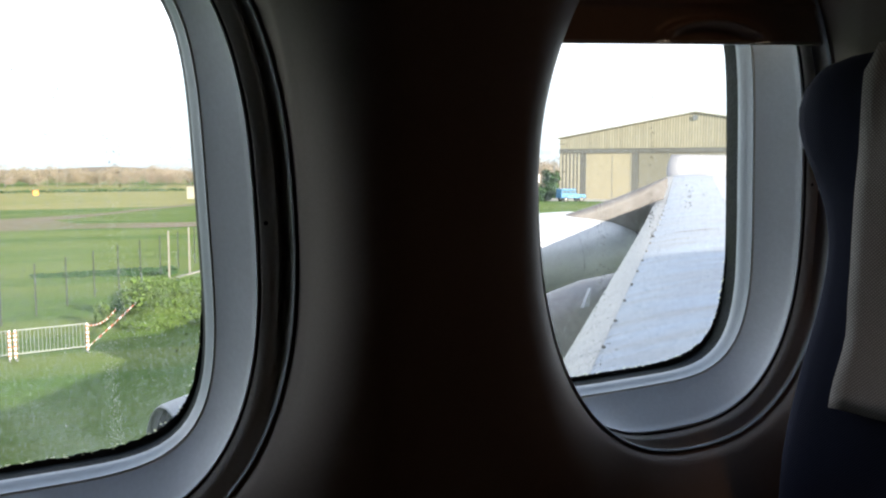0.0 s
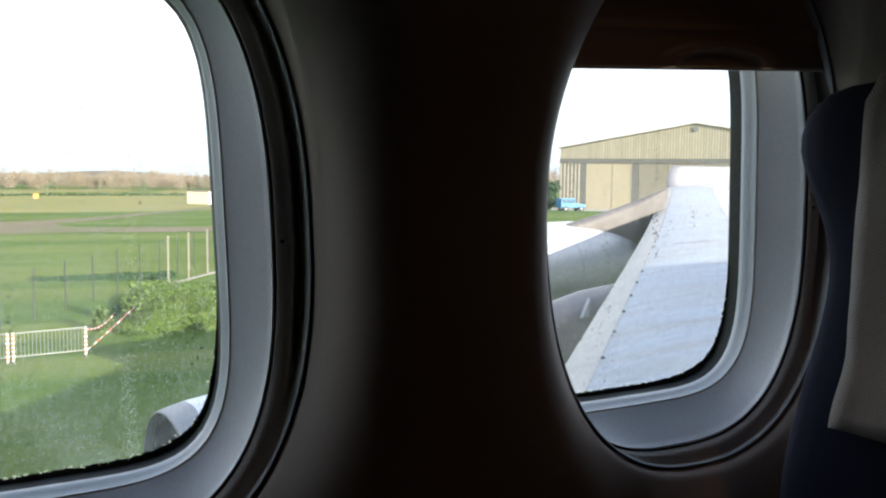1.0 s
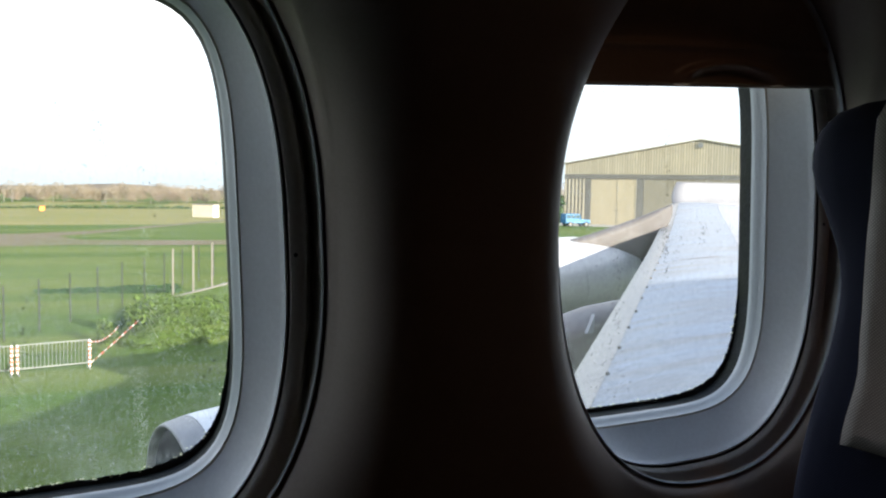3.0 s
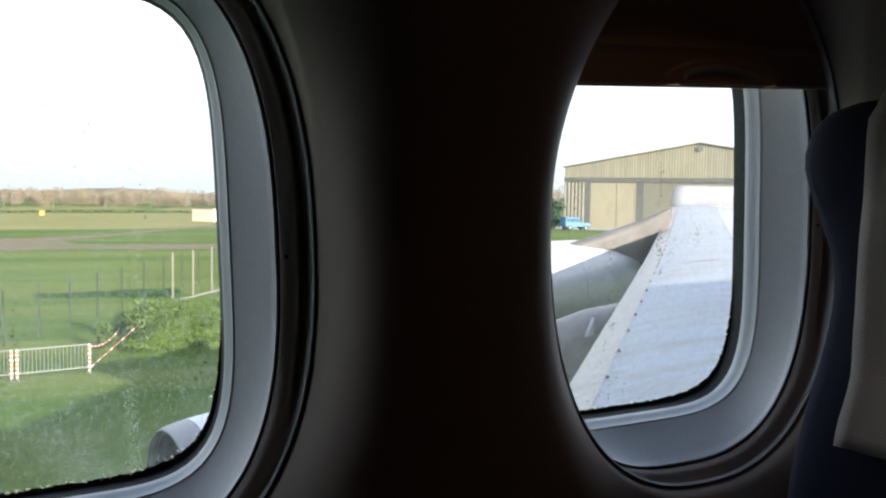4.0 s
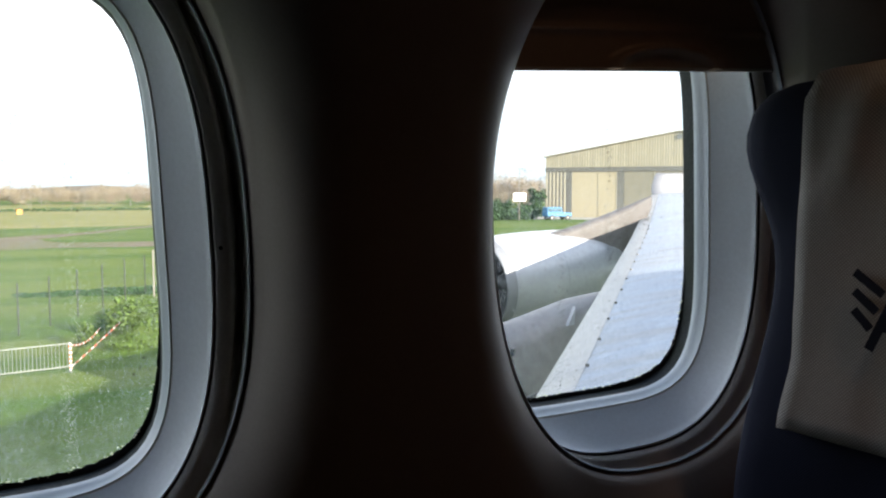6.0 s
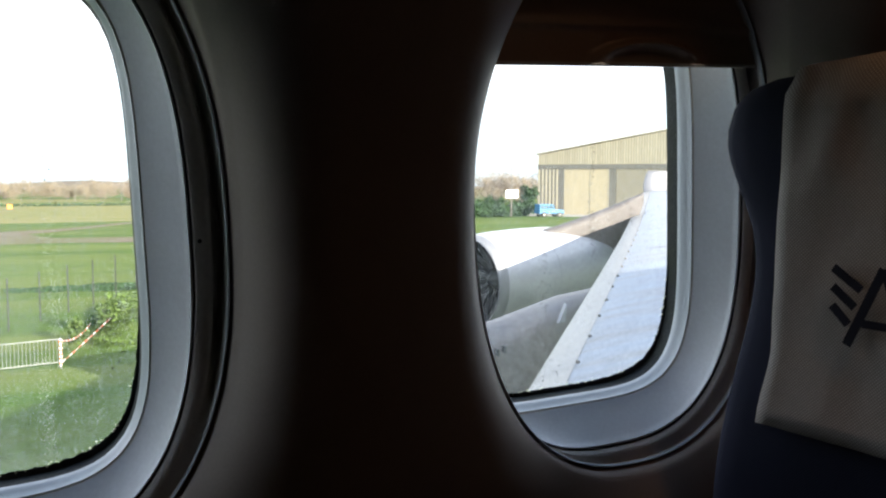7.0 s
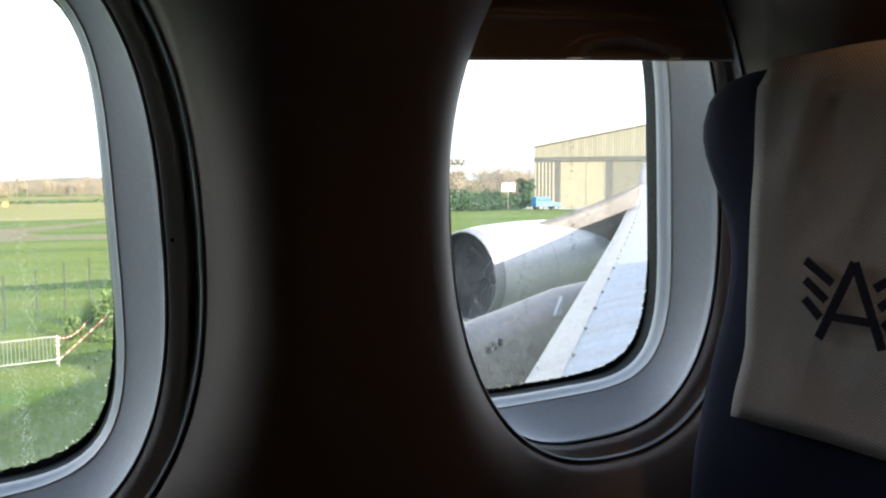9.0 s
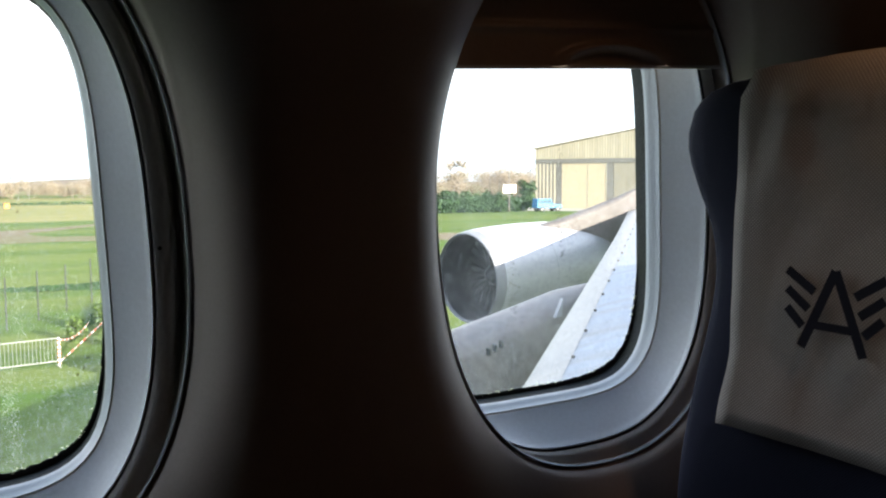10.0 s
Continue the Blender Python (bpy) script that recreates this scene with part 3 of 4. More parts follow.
def window(name, shift, seed, label):
    w = empty(name, AC @ pose(shift, 0, 0))
    tagged(w, label, "window", kind="structure")
    pane_edge = oval(*PANE, 0.682, 0.010)
    n = len(pane_edge)
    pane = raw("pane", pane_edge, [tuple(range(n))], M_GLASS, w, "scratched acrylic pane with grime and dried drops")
    pane.visible_shadow = False
    ring_part("sealant", [oval(*PANE, 0.6794, 0.0005, 560), sealant_ring(*PANE, 0.6794, seed)], M_BLACK, w, "ragged black sealant on the pane's edge")
    mould_flecks(w, seed)
    which = 0 if abs(shift) < 0.01 else -1
    dried("dried_specks", M_SPECK, w, DARK[which], int(seed * 10) + 900, "dark specks dried on the pane")
    dried("dried_streaks", M_DUST, w, PALE[which], int(seed * 10) + 950, "pale dust dried in streaks on the pane")
    ring_part("seal", [oval(*PANE, 0.684, 0.012), oval(*PANE, 0.6815, 0.0002), oval(*PANE, 0.6800, -0.0002), oval(*PANE, 0.664, 0.0006)], M_BLACK, w, "black rubber seal")
    ring_part("lip", [oval(*PANE, 0.666, 0.0006), oval(*PANE, 0.6625, 0.0002), between(PANE, CREASE, 0.2, 0.6600), between(PANE, CREASE, 0.5, 0.6570), between(PANE, CREASE, 0.8, 0.6545), oval(*CREASE, 0.6500)], M_LIP, w, "pale grey moulded lip")
    ring_part("crease", [oval(*CREASE, 0.6500), oval(*CREASE, 0.6525, 0.0008), oval(*CREASE, 0.6490, 0.0016)], M_BEZEL, w)
    ring_part("lining", [oval(*CREASE, 0.6490, 0.0016)] + [between(CREASE, LINE, t, 0.649 - 0.033 * t ** 1.15, 0.0016 * (1 - t)) for t in (0.2, 0.4, 0.6, 0.8, 0.93)] + [oval(*LINE, 0.6155, -0.0012), oval(*LINE, 0.6170, 0.0)], M_LINING, w, "light grey window lining")
    ring_part("gap", [oval(*LINE, 0.6165, -0.0002), oval(*LINE, 0.6260, 0.0003), oval(*LINE, 0.6260, 0.0011), oval(*LINE, 0.6150, 0.0012)], M_BLACK, w)
    def slot(t, d):
        ring = between(LINE, EDGE, t, 0.6135)
        cx, cz = EDGE[0]
        out = []
        for x, y, z in ring:
            side = smoothstep(-0.205, -0.13, z)
            out.append((x, y + d * side + (1 - side) * (-0.002 - 0.004 * t), z))
        return out
    ring_part("bezel", [oval(*LINE, 0.6150, 0.0012), oval(*LINE, 0.6137, 0.0022)] + [slot(t, d) for t, d in ((0.30, -0.0010), (0.46, -0.0015), (0.58, 0.0), (0.66, 0.004), (0.73, 0.010), (0.84, 0.012), (0.90, 0.008), (0.94, -0.002))] + [oval(*EDGE, 0.6060, -0.0008), oval(*EDGE, 0.6045, 0.0), oval(*EDGE, 0.6075, 0.0008), oval(*EDGE, 0.6200, 0.0010)], M_BEZEL, w, "grey-brown plastic bezel with a slot for the shade")
    ring_part("edge_bead", [oval(*EDGE, 0.6055, -0.0010), oval(*EDGE, 0.6030, -0.0006), oval(*EDGE, 0.6024, 0.0), oval(*EDGE, 0.6032, 0.0006), oval(*EDGE, 0.6060, 0.0009)], M_LIP, w, "pale thin bead round the bezel")
    bm = bmesh.new()
    bmesh.ops.create_uvsphere(bm, u_segments=10, v_segments=6, radius=0.0016, matrix=Matrix.Translation((0.6285, 0.6120, -0.0680)) @ Matrix.Diagonal((1, 0.4, 1, 1)))
    part("screw", bm, M_BLACK, w, "small dark screw head", True)
    return w


WIN = {-1: "grimy cabin window with its shade fully up", 0: "grimy cabin window with its brown shade partly lowered"}
for i, s in enumerate((-5, -4, -3, -2, -1, 0, 1)):
    window("window_%d" % (i + 1), s * PITCH, 3.7 * s + 1, WIN.get(s, "cabin window with its shade up"))

# the lowered shade, with a bead across it and a finger scoop
sh = empty("window_shade", AC.copy())
tagged(sh, "brown plastic window shade pulled a little way down", "window shade")
SH_LOW = 0.0615


def shade_sheet(x, z):
    bead = 0.0035 * math.exp(-((z - 0.094) / 0.0035) ** 2)
    scoop = 0.0
    q = ((x - 0.512) / 0.052) ** 2 + ((z - SH_LOW) / 0.0175) ** 2
    if q < 1.6:
        scoop = 0.006 * math.exp(-((math.sqrt(q) - 1.0) / 0.16) ** 2) - 0.004 * smoothstep(1.0, 0.7, math.sqrt(q))
    return (x, 0.6095 - bead - scoop, z)


zs = [SH_LOW + 0.0016 * i for i in range(28)] + [SH_LOW + 0.045 + 0.012 * i for i in range(9)]
zs = sorted(set(round(z, 5) for z in zs if z < 0.185))
v_, f_ = [], []
for z in zs:
    dz = abs((z + 0.058) / 0.239)
    half = 0.158 * (max(0.05, 1 - (dz * 0.97) ** 2.4)) ** (1 / 2.4)
    for i in range(61):
        v_.append(shade_sheet(0.491 - half + 2 * half * i / 60, z))
f_ = [(j * 61 + i, j * 61 + i + 1, (j + 1) * 61 + i + 1, (j + 1) * 61 + i) for j in range(len(zs) - 1) for i in range(60)]
raw("sheet", v_, f_, M_SHADE, sh, "", True)
part("bottom_rail", boxed(0.357, 0.634, 0.6085, 0.6125, SH_LOW - 0.0022, SH_LOW + 0.0008, 0.0006), M_BEZEL, sh, "thin grey rail along its lower edge")

# ---- the rest of the cabin, closed round the camera ----
def slab(name, a0, a1, n0, n1, u0, u1, mat, label, cat):
    ob = part(name, boxed(a0, a1, n0, n1, u0, u1), mat, m=AC.copy())
    return tagged(ob, label, cat, kind="structure")


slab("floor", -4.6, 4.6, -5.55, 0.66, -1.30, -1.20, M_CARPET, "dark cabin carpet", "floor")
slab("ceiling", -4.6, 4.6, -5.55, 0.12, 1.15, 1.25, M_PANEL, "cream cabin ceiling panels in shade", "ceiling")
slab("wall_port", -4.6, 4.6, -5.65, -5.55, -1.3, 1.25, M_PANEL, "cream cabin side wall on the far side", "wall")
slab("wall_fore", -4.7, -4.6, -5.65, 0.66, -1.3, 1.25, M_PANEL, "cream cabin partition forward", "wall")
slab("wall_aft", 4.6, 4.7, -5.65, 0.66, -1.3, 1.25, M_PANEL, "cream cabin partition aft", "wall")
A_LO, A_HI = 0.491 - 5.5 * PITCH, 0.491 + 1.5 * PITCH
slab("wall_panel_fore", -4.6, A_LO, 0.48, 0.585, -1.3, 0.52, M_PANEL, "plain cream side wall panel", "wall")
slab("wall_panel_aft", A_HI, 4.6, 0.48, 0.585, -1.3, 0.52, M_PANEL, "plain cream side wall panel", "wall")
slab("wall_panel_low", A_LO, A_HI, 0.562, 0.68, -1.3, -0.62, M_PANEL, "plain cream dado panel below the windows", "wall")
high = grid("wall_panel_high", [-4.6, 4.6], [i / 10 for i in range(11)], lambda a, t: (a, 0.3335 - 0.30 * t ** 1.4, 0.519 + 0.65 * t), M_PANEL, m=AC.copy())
tagged(high, "plain cream sloping panel above the windows", "wall", kind="structure")
hs = high.modifiers.new("thick", "SOLIDIFY")
hs.thickness, hs.offset = 0.03, 1.0

# outer skin, with the upper deck forward
def hull(i, j):
    x = -30.0 + i * 1.0
    a = 2 * math.pi * j / 96
    nose = math.sqrt(max(0.02, 1 - (max(0.0, -21 - x) / 9.0) ** 2))
    y, z = HULL_R * nose * math.cos(a), HULL_R * nose * math.sin(a)
    up = smoothstep(-22.5, -19.5, x) * smoothstep(1.0, -3.0, x)
    if z > 1.4:
        z += 2.4 * up * min(1.0, (z - 1.4) / 2.1)
    aft = max(0.12, 1 - 0.0165 * max(0.0, x - 3.0))
    return (x, HULL_N + y * max(0.12, 1 - 0.019 * max(0.0, x - 18.0)), HULL_U + z * aft)


hv, hf = [], []
ROWS = 97
for i in range(ROWS):
    for j in range(97):
        hv.append(hull(i, j))
for i in range(ROWS - 1):
    for j in range(96):
        c = [hv[(i + p) * 97 + j + q] for p, q in ((0, 0), (0, 1), (1, 0), (1, 1))]
        ym, zm, xm = sum(p[1] for p in c) / 4, sum(p[2] for p in c) / 4, sum(p[0] for p in c) / 4
        if ym > 0.3 and -0.75 < zm < 0.62 and -4.0 < xm < 3.0:
            continue
        hf.append((i * 97 + j, (i + 1) * 97 + j, (i + 1) * 97 + j + 1, i * 97 + j + 1))
skin_belt = part("skin_belt", belt(sv, sf), M_SKIN, smooth=True, m=AC.copy())
tagged(skin_belt, "white outer skin round the cabin windows", "fuselage", kind="structure")
# close the skin round the window belt
for a0, a1, u0, u1 in ((-4.0, A_LO, -0.80, 0.75), (A_HI, 3.0, -0.80, 0.75), (A_LO, A_HI, -0.80, -0.62), (A_LO, A_HI, 0.52, 0.75)):
    o = len(hv)
    for q in range(9):
        u = u0 + (u1 - u0) * q / 8
        hv += [(a0, hull_n(u) - 0.003, u), (a1, hull_n(u) - 0.003, u)]
    hf += [(o + 2 * q, o + 2 * q + 1, o + 2 * q + 3, o + 2 * q + 2) for q in range(8)]
fus = raw("fuselage", hv, hf, M_SKIN, smooth=True, m=AC.copy())
tagged(fus, "white painted airliner fuselage skin", "fuselage", kind="structure")

fin_bm = bmesh.new()
outline = [(22, 8.0), (29.3, 8.5), (36, 9.6), (50, 12.2), (60, 17.7), (66.5, 17.7), (65.5, 5.8)]
for dy in (-0.22, 0.22):
    fin_bm.faces.new([fin_bm.verts.new((x, -2.72 + dy * (1.0 if z < 12 else 0.6), z)) for x, z in outline])
fin_bm.verts.ensure_lookup_table()
for i in range(7):
    j = (i + 1) % 7
    fin_bm.faces.new([fin_bm.verts[k] for k in (i, j, 7 + j, 7 + i)])
fin = part("tail_fin", fin_bm, M_SKIN)
tagged(fin, "white painted tail fin of the airliner", "tail fin", kind="structure")

# ---- the wing with its two engines ----
wing = empty("airliner_wing", pose(5.8, 9.1, 5.4))
tagged(wing, "swept metal airliner wing with two jet engines and upturned tip", "wing")
WO = Vector((5.8, 9.1, 5.4))


def le(y):
    return 5.8 + 0.79 * (y - 9.1) + 0.14 * smoothstep(27, 13, y), 5.38 + 0.045 * (y - 9.1) + 0.00095 * max(0.0, y - 9.1) ** 2


def rear(y):
    return 9.6 - (y - 3) * 0.25


def wing_pt(y, d, lower=False):
    """A point d metres aft of the leading edge."""
    x0, z0 = le(y)
    c = 12.5 - (y - 3) * 0.355
    s = min(1.0, max(0.0, d / c))
    t = 0.095 * c * 5 * 0.5 * (0.2969 * math.sqrt(s) * 1.35 - 0.1260 * s - 0.3516 * s ** 2 + 0.2843 * s ** 3 - 0.1036 * s ** 4)
    t = max(t, 0.0)
    return Vector((x0 + d, y, z0 + (-0.8 * t if lower else t) - 0.02 * d)) - WO


WY = [0.3 + i * 0.6 for i in range(46)]
nose_d = [(-1, 0.5), (-1, 0.3), (-1, 0.16), (-1, 0.07), (-1, 0.02), (1, 0.0), (1, 0.02), (1, 0.06), (1, 0.12), (1, 0.20), (1, 0.30), (1, 0.42)]
grid("leading_edge", WY, nose_d, lambda y, k: wing_pt(y, k[1], k[0] < 0), M_LE, wing, "dull bare metal leading edge")
grid("upper_skin", WY, [0.42 + 0.1 * i for i in range(18)] + [2.24], lambda y, d: wing_pt(y, d), M_ALU, wing, "bright weathered metal upper skin")
grid("aft_skin", WY, [2.24] + [2.24 + 0.5 * i for i in range(1, 7)] + [2.24 + 3.0 + k for k in (1, 2, 3, 4)], lambda y, d: wing_pt(y, min(d, rear(y))), M_GREYP, wing, "grey painted rear wing surface")
grid("lower_skin", WY, [0.5, 1.5, 3, 5, 7, 9.5], lambda y, d: wing_pt(y, min(d, rear(y)), True), M_GREYP, wing)

grid("rear_edge", WY, [0.0, 1.0], lambda y, k: wing_pt(y, rear(y), False).lerp(wing_pt(y, rear(y), True), k), M_GREYP, wing)


def strip(name, a, b, w, mat, label="", lift=0.004, n=24):
    """A narrow strip on the upper surface from (y, d) to (y, d)."""
    pts = []
    for i in range(n + 1):
        t = i / n
        y, d = a[0] + (b[0] - a[0]) * t, a[1] + (b[1] - a[1]) * t
        side = Vector((b[1] - a[1], -(b[0] - a[0]))).normalized() * w / 2
        for s in (-1, 1):
            p = wing_pt(y + s * side.x, max(0.0, d + s * side.y))
            pts.append(p + Vector((0, 0, lift)))
    return raw(name, pts, [(2 * i, 2 * i + 1, 2 * i + 3, 2 * i + 2) for i in range(n)], mat, wing, label)


strip("seam", (1.0, 0.42), (26.5, 0.42), 0.010, M_SEAM, n=60)
strip("seam", (2.6, 2.24), (26.5, 2.24), 0.016, M_SEAM, n=60)
for k in range(11):
    y = 3.4 + 2.1 * k
    strip("panel_joint", (y, 0.03), (y - 0.02, 0.415), 0.012, M_SEAM)
    strip("panel_joint", (y + 0.7, 0.43), (y + 0.6, 2.23), 0.009, M_SEAM)
strip("stain", (11.80, 0.86), (11.84, 1.70), 0.10, M_COWL2, "brown stain streak across the skin", 0.005)
def fastener(bm_name, y, d):
    """A small upright bracket on the skin behind the leading edge."""
    ob = part(bm_name, boxed(-0.010, 0.010, -0.016, 0.016, -0.01, 0.020, 0.004), M_BOLT, wing)
    ob.location = wing_pt(y, d) + Vector((0, 0, 0.004))
    return ob


for k in range(27):
    fastener("bracket", 4.72 + 0.785 * k, 0.44)

tip_v = []
for i in range(13):
    t = i / 12
    out, up = 0.2 + 0.55 * t ** 0.8, 0.95 * t ** 1.2
    x0, z0 = le(27.0)
    lead, chord = x0 + 0.30 + 0.5 * t ** 2, 5.2 - 0.8 * t
    for k in range(9):
        s = k / 8
        tip_v.append(Vector((lead + chord * s, 26.9 + out, z0 + up + 0.12 * math.sin(math.pi * min(1, s * 1.3)) * (1 - t))) - WO)
wl_f = [(i * 9 + k, i * 9 + k + 1, (i + 1) * 9 + k + 1, (i + 1) * 9 + k) for i in range(12) for k in range(8)]
wlt = raw("winglet", tip_v, wl_f, M_TIP, wing, "upturned pale grey wing tip", True)
so = wlt.modifiers.new("thick", "SOLIDIFY")
so.thickness = 0.06


def nacelle(front, top_r, pitch_deg, toe, mat, lip_mat, label, pylon_rows):
    """A turbofan cowl with lip, throat, fan and pylon; rows of the pylon: x, ridge z, half width, foot z."""
    base = empty("engine")
    base.parent = wing
    base.location = Vector(front) - WO
    base.rotation_euler = (0, radians(-pitch_deg), radians(toe))
    tagged(base, label)
    def turned(name, prof, mt, lab=""):
        rings = [[(x, r * math.cos(2 * math.pi * i / 64), r * math.sin(2 * math.pi * i / 64)) for i in range(64)] for x, r in prof]
        v, f = loft(rings)
        return raw(name, v, f, mt, base, lab, True)
    R = top_r
    turned("intake_lip", [(0.10, 0.945 * R), (0.05, 0.95 * R), (0.015, 0.96 * R), (0.0, 0.97 * R), (0.02, 0.985 * R), (0.08, 1.003 * R), (0.2, 1.022 * R), (0.27, 1.030 * R)], lip_mat, "dull grey metal intake lip")
    turned("cowl", [(0.275, 1.032 * R), (0.45, 1.046 * R), (0.8, 1.06 * R), (1.4, 1.068 * R), (2.0, 1.065 * R)], mat)
    turned("cowl", [(2.012, 1.063 * R), (2.8, 1.04 * R), (3.6, 0.98 * R), (4.4, 0.86 * R), (4.42, 0.70 * R)], mat)
    turned("core", [(4.2, 0.62 * R), (5.0, 0.56 * R), (5.8, 0.42 * R), (5.82, 0.3 * R)], M_DARK)
    turned("throat", [(0.10, 0.945 * R), (0.5, 0.93 * R), (0.95, 0.92 * R), (1.0, 0.02)], M_DARK, "dark intake duct")
    turned("spinner", [(0.62, 0.01), (0.7, 0.1 * R), (0.85, 0.2 * R), (0.99, 0.27 * R)], M_DARK)
    bm = bmesh.new()
    for k in range(24):
        a = 2 * math.pi * k / 24
        vs = [bm.verts.new((0.90 + dx, r * math.cos(a + da), r * math.sin(a + da))) for dx, r, da in ((0, 0.25 * R, 0), (0.08, 0.25 * R, 0.12), (0.08, 0.88 * R, 0.2), (0, 0.88 * R, 0.05))]
        bm.faces.new(vs)
    part("fan", bm, M_DARK, base, "dark fan blades")
    rings = []
    for x, z, w, foot in pylon_rows:
        sec = []
        yc = front[1] + math.tan(radians(toe)) * (x - front[0]) * 0.5
        for i in range(17):
            a = math.pi * i / 16
            sec.append((x, yc - w * math.cos(a), z - w * 0.9 + w * 0.9 * math.sin(a)))
        sec = [(x, yc - w * 1.1, foot)] + sec + [(x, yc + w * 1.1, foot)]
        rings.append([Vector(p) - WO for p in sec])
    v, f = loft(rings, False)
    f.append(tuple(range(18, -1, -1)))
    # only the outboard pylon takes the colour darkened for wing shade
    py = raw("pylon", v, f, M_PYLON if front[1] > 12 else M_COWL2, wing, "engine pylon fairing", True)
    return base


nacelle((0.52, 9.1, 3.14), 1.16, 3.0, 13.0, M_COWLI, M_LIPM, "weathered grey inboard jet engine",
        [(1.2, 4.20, 0.10, 4.0), (1.8, 4.36, 0.26, 4.0), (3.0, 4.63, 0.36, 4.0), (4.23, 4.90, 0.40, 4.1), (5.2, 5.13, 0.38, 4.2), (5.9, 5.31, 0.32, 4.4), (6.5, 5.38, 0.18, 4.9), (7.2, 5.28, 0.04, 5.1)])
nacelle((8.45, 18.2, 4.45), 1.12, 2.5, 16.0, M_COWL, M_LIPM, "pale grey outboard jet engine",
        [(9.6, 5.52, 0.07, 5.3), (10.38, 5.63, 0.16, 5.2), (11.29, 5.82, 0.2, 5.1), (12.31, 6.08, 0.2, 5.1), (13.2, 6.34, 0.18, 5.2), (13.7, 6.50, 0.12, 5.6), (14.1, 6.62, 0.05, 6.35)])

for k in range(3):
    part("louvre", boxed(-0.018, 0.018, -0.03, 0.03, -0.045, 0.045, 0.006), M_DARK, wing, "small dark cooling louvre", m=pose(4.60 + 0.09 * k - WO.x, 9.17 - WO.y, 4.68 + 0.04 * k - WO.z))

fin_s = bmesh.new()
prof = [(5.62, 5.02), (5.72, 5.04), (5.73, 5.27)]
for y in (9.25, 9.32):
    fin_s.faces.new([fin_s.verts.new(Vector((x, y, z)) - WO) for x, z in prof])
fin_s.verts.ensure_lookup_table()
for i in range(3):
    j = (i + 1) % 3
    fin_s.faces.new([fin_s.verts[k] for k in (i, j, 3 + j, 3 + i)])
bmesh.ops.recalc_face_normals(fin_s, faces=fin_s.faces[:])
part("strake", fin_s, M_GREYP, wing, "small pale triangular strake beside the pylon")

# ---- the seat behind ----
seat = empty("airliner_chair", AC @ pose(0.52, 0.275, -1.2))
tagged(seat, "navy cloth airliner chair with a pale headrest cover", "chair")
SO = Vector((0.52, 0.275, -1.2))
NC = 0.275


def seat_half(u):
    h = 0.2225 + 0.037 * math.exp(-((u + 0.005) / 0.052) ** 2) + 0.031 * smoothstep(-0.10, -0.30, u)
    if u > 0.012:
        q = min(1.0, (u - 0.012) / 0.037)
        h -= 0.075 * (1 - math.sqrt(1 - q ** 2)) + 0.10 * smoothstep(0.6, 1.0, q) * q
    return h


def front_a(n, u):
    k = (n - NC) / 0.23
    return 0.508 + 0.036 * (1 - min(1, k * k)) + 0.06 * min(0.05, u)


rows = [-0.95, -0.8, -0.6, -0.45] + [-0.40 + 0.0125 * i for i in range(33)] + [0.016, 0.024, 0.031, 0.037, 0.042, 0.046, 0.0485]
rings = []
for u in sorted(rows):
    h = seat_half(u)
    cap = smoothstep(0.02, 0.0485, u)
    ring = []
    for i in range(72):
        a = 2 * math.pi * i / 72
        ca, sa = math.cos(a), math.sin(a)
        e = 4.5
        k = (abs(ca) ** e + abs(sa) ** e) ** (-1 / e)
        n = NC + h * ca * k
        fa = front_a(n, u)
        depth = 0.10 * (1 - 0.55 * cap)
        t = (1 - sa * k) / 2
        ring.append(Vector((fa + 0.013 * cap + 0.012 * (1 - min(1, abs(sa * k))) * 0 + depth * (1 - t), n, u)) - SO)
    rings.append(ring)
v, f = loft(rings)
f.append(tuple((len(rings) - 1) * 72 + i for i in range(72)))
raw("backrest", v, f, M_CLOTH, seat, "", True)
part("cushion", boxed(-0.42, 0.05, -0.23, 0.23, 0.34, 0.48, 0.04), M_CLOTH, seat)
part("seat_frame", boxed(-0.36, 0.10, -0.21, 0.21, 0.0, 0.335, 0.01), M_STEEL, seat)
# piping down the outer side
tube = []
for i in range(24):
    u = -0.55 + 0.02 * i
    c = Vector((front_a(NC + seat_half(u), u) + 0.030, NC + seat_half(u) - 0.0025, u)) - SO
    tube.append([c + Vector((0.0028 * math.cos(k * math.pi / 3), 0.0028 * math.sin(k * math.pi / 3), 0)) for k in range(6)])
v, f = loft(tube)
raw("piping", v, f, M_CLOTH, seat, "navy corded piping", True)


def cover_pt(q, t):
    """q across from one side to the other, t from the lower hem up and over the top."""
    u = -0.2205 + 0.2665 * min(t, 1.0)
    half = 0.1830 + 0.0085 * smoothstep(-0.16, -0.222, u)
    n = NC + half * q
    a = front_a(n, u) - 0.0050 + 0.0026 * noise.noise((q * 3.2, t * 2.6, 5.0)) * (0.4 + 0.6 * t) + 0.0012 * noise.noise((q * 9 + t * 5, t * 6, 2.0)) - 0.008 * max(0.0, noise.noise((q * 5 + t * 2, t * 4.5 - q * 2, 7.0))) * smoothstep(0.45, 0.8, t)
    cap = smoothstep(0.02, 0.0485, u)
    a += 0.013 * cap
    if t > 1.0:
        w = (t - 1.0) / 0.5
        a += 0.11 * w
        u = 0.0465 + 0.006 * math.sin(math.pi * min(1, w))
    if t > 0.9:
        u -= 0.003 * smoothstep(0.72, 1.0, abs(q)) * smoothstep(0.9, 1.0, t)
    return Vector((a, n, u)) - SO


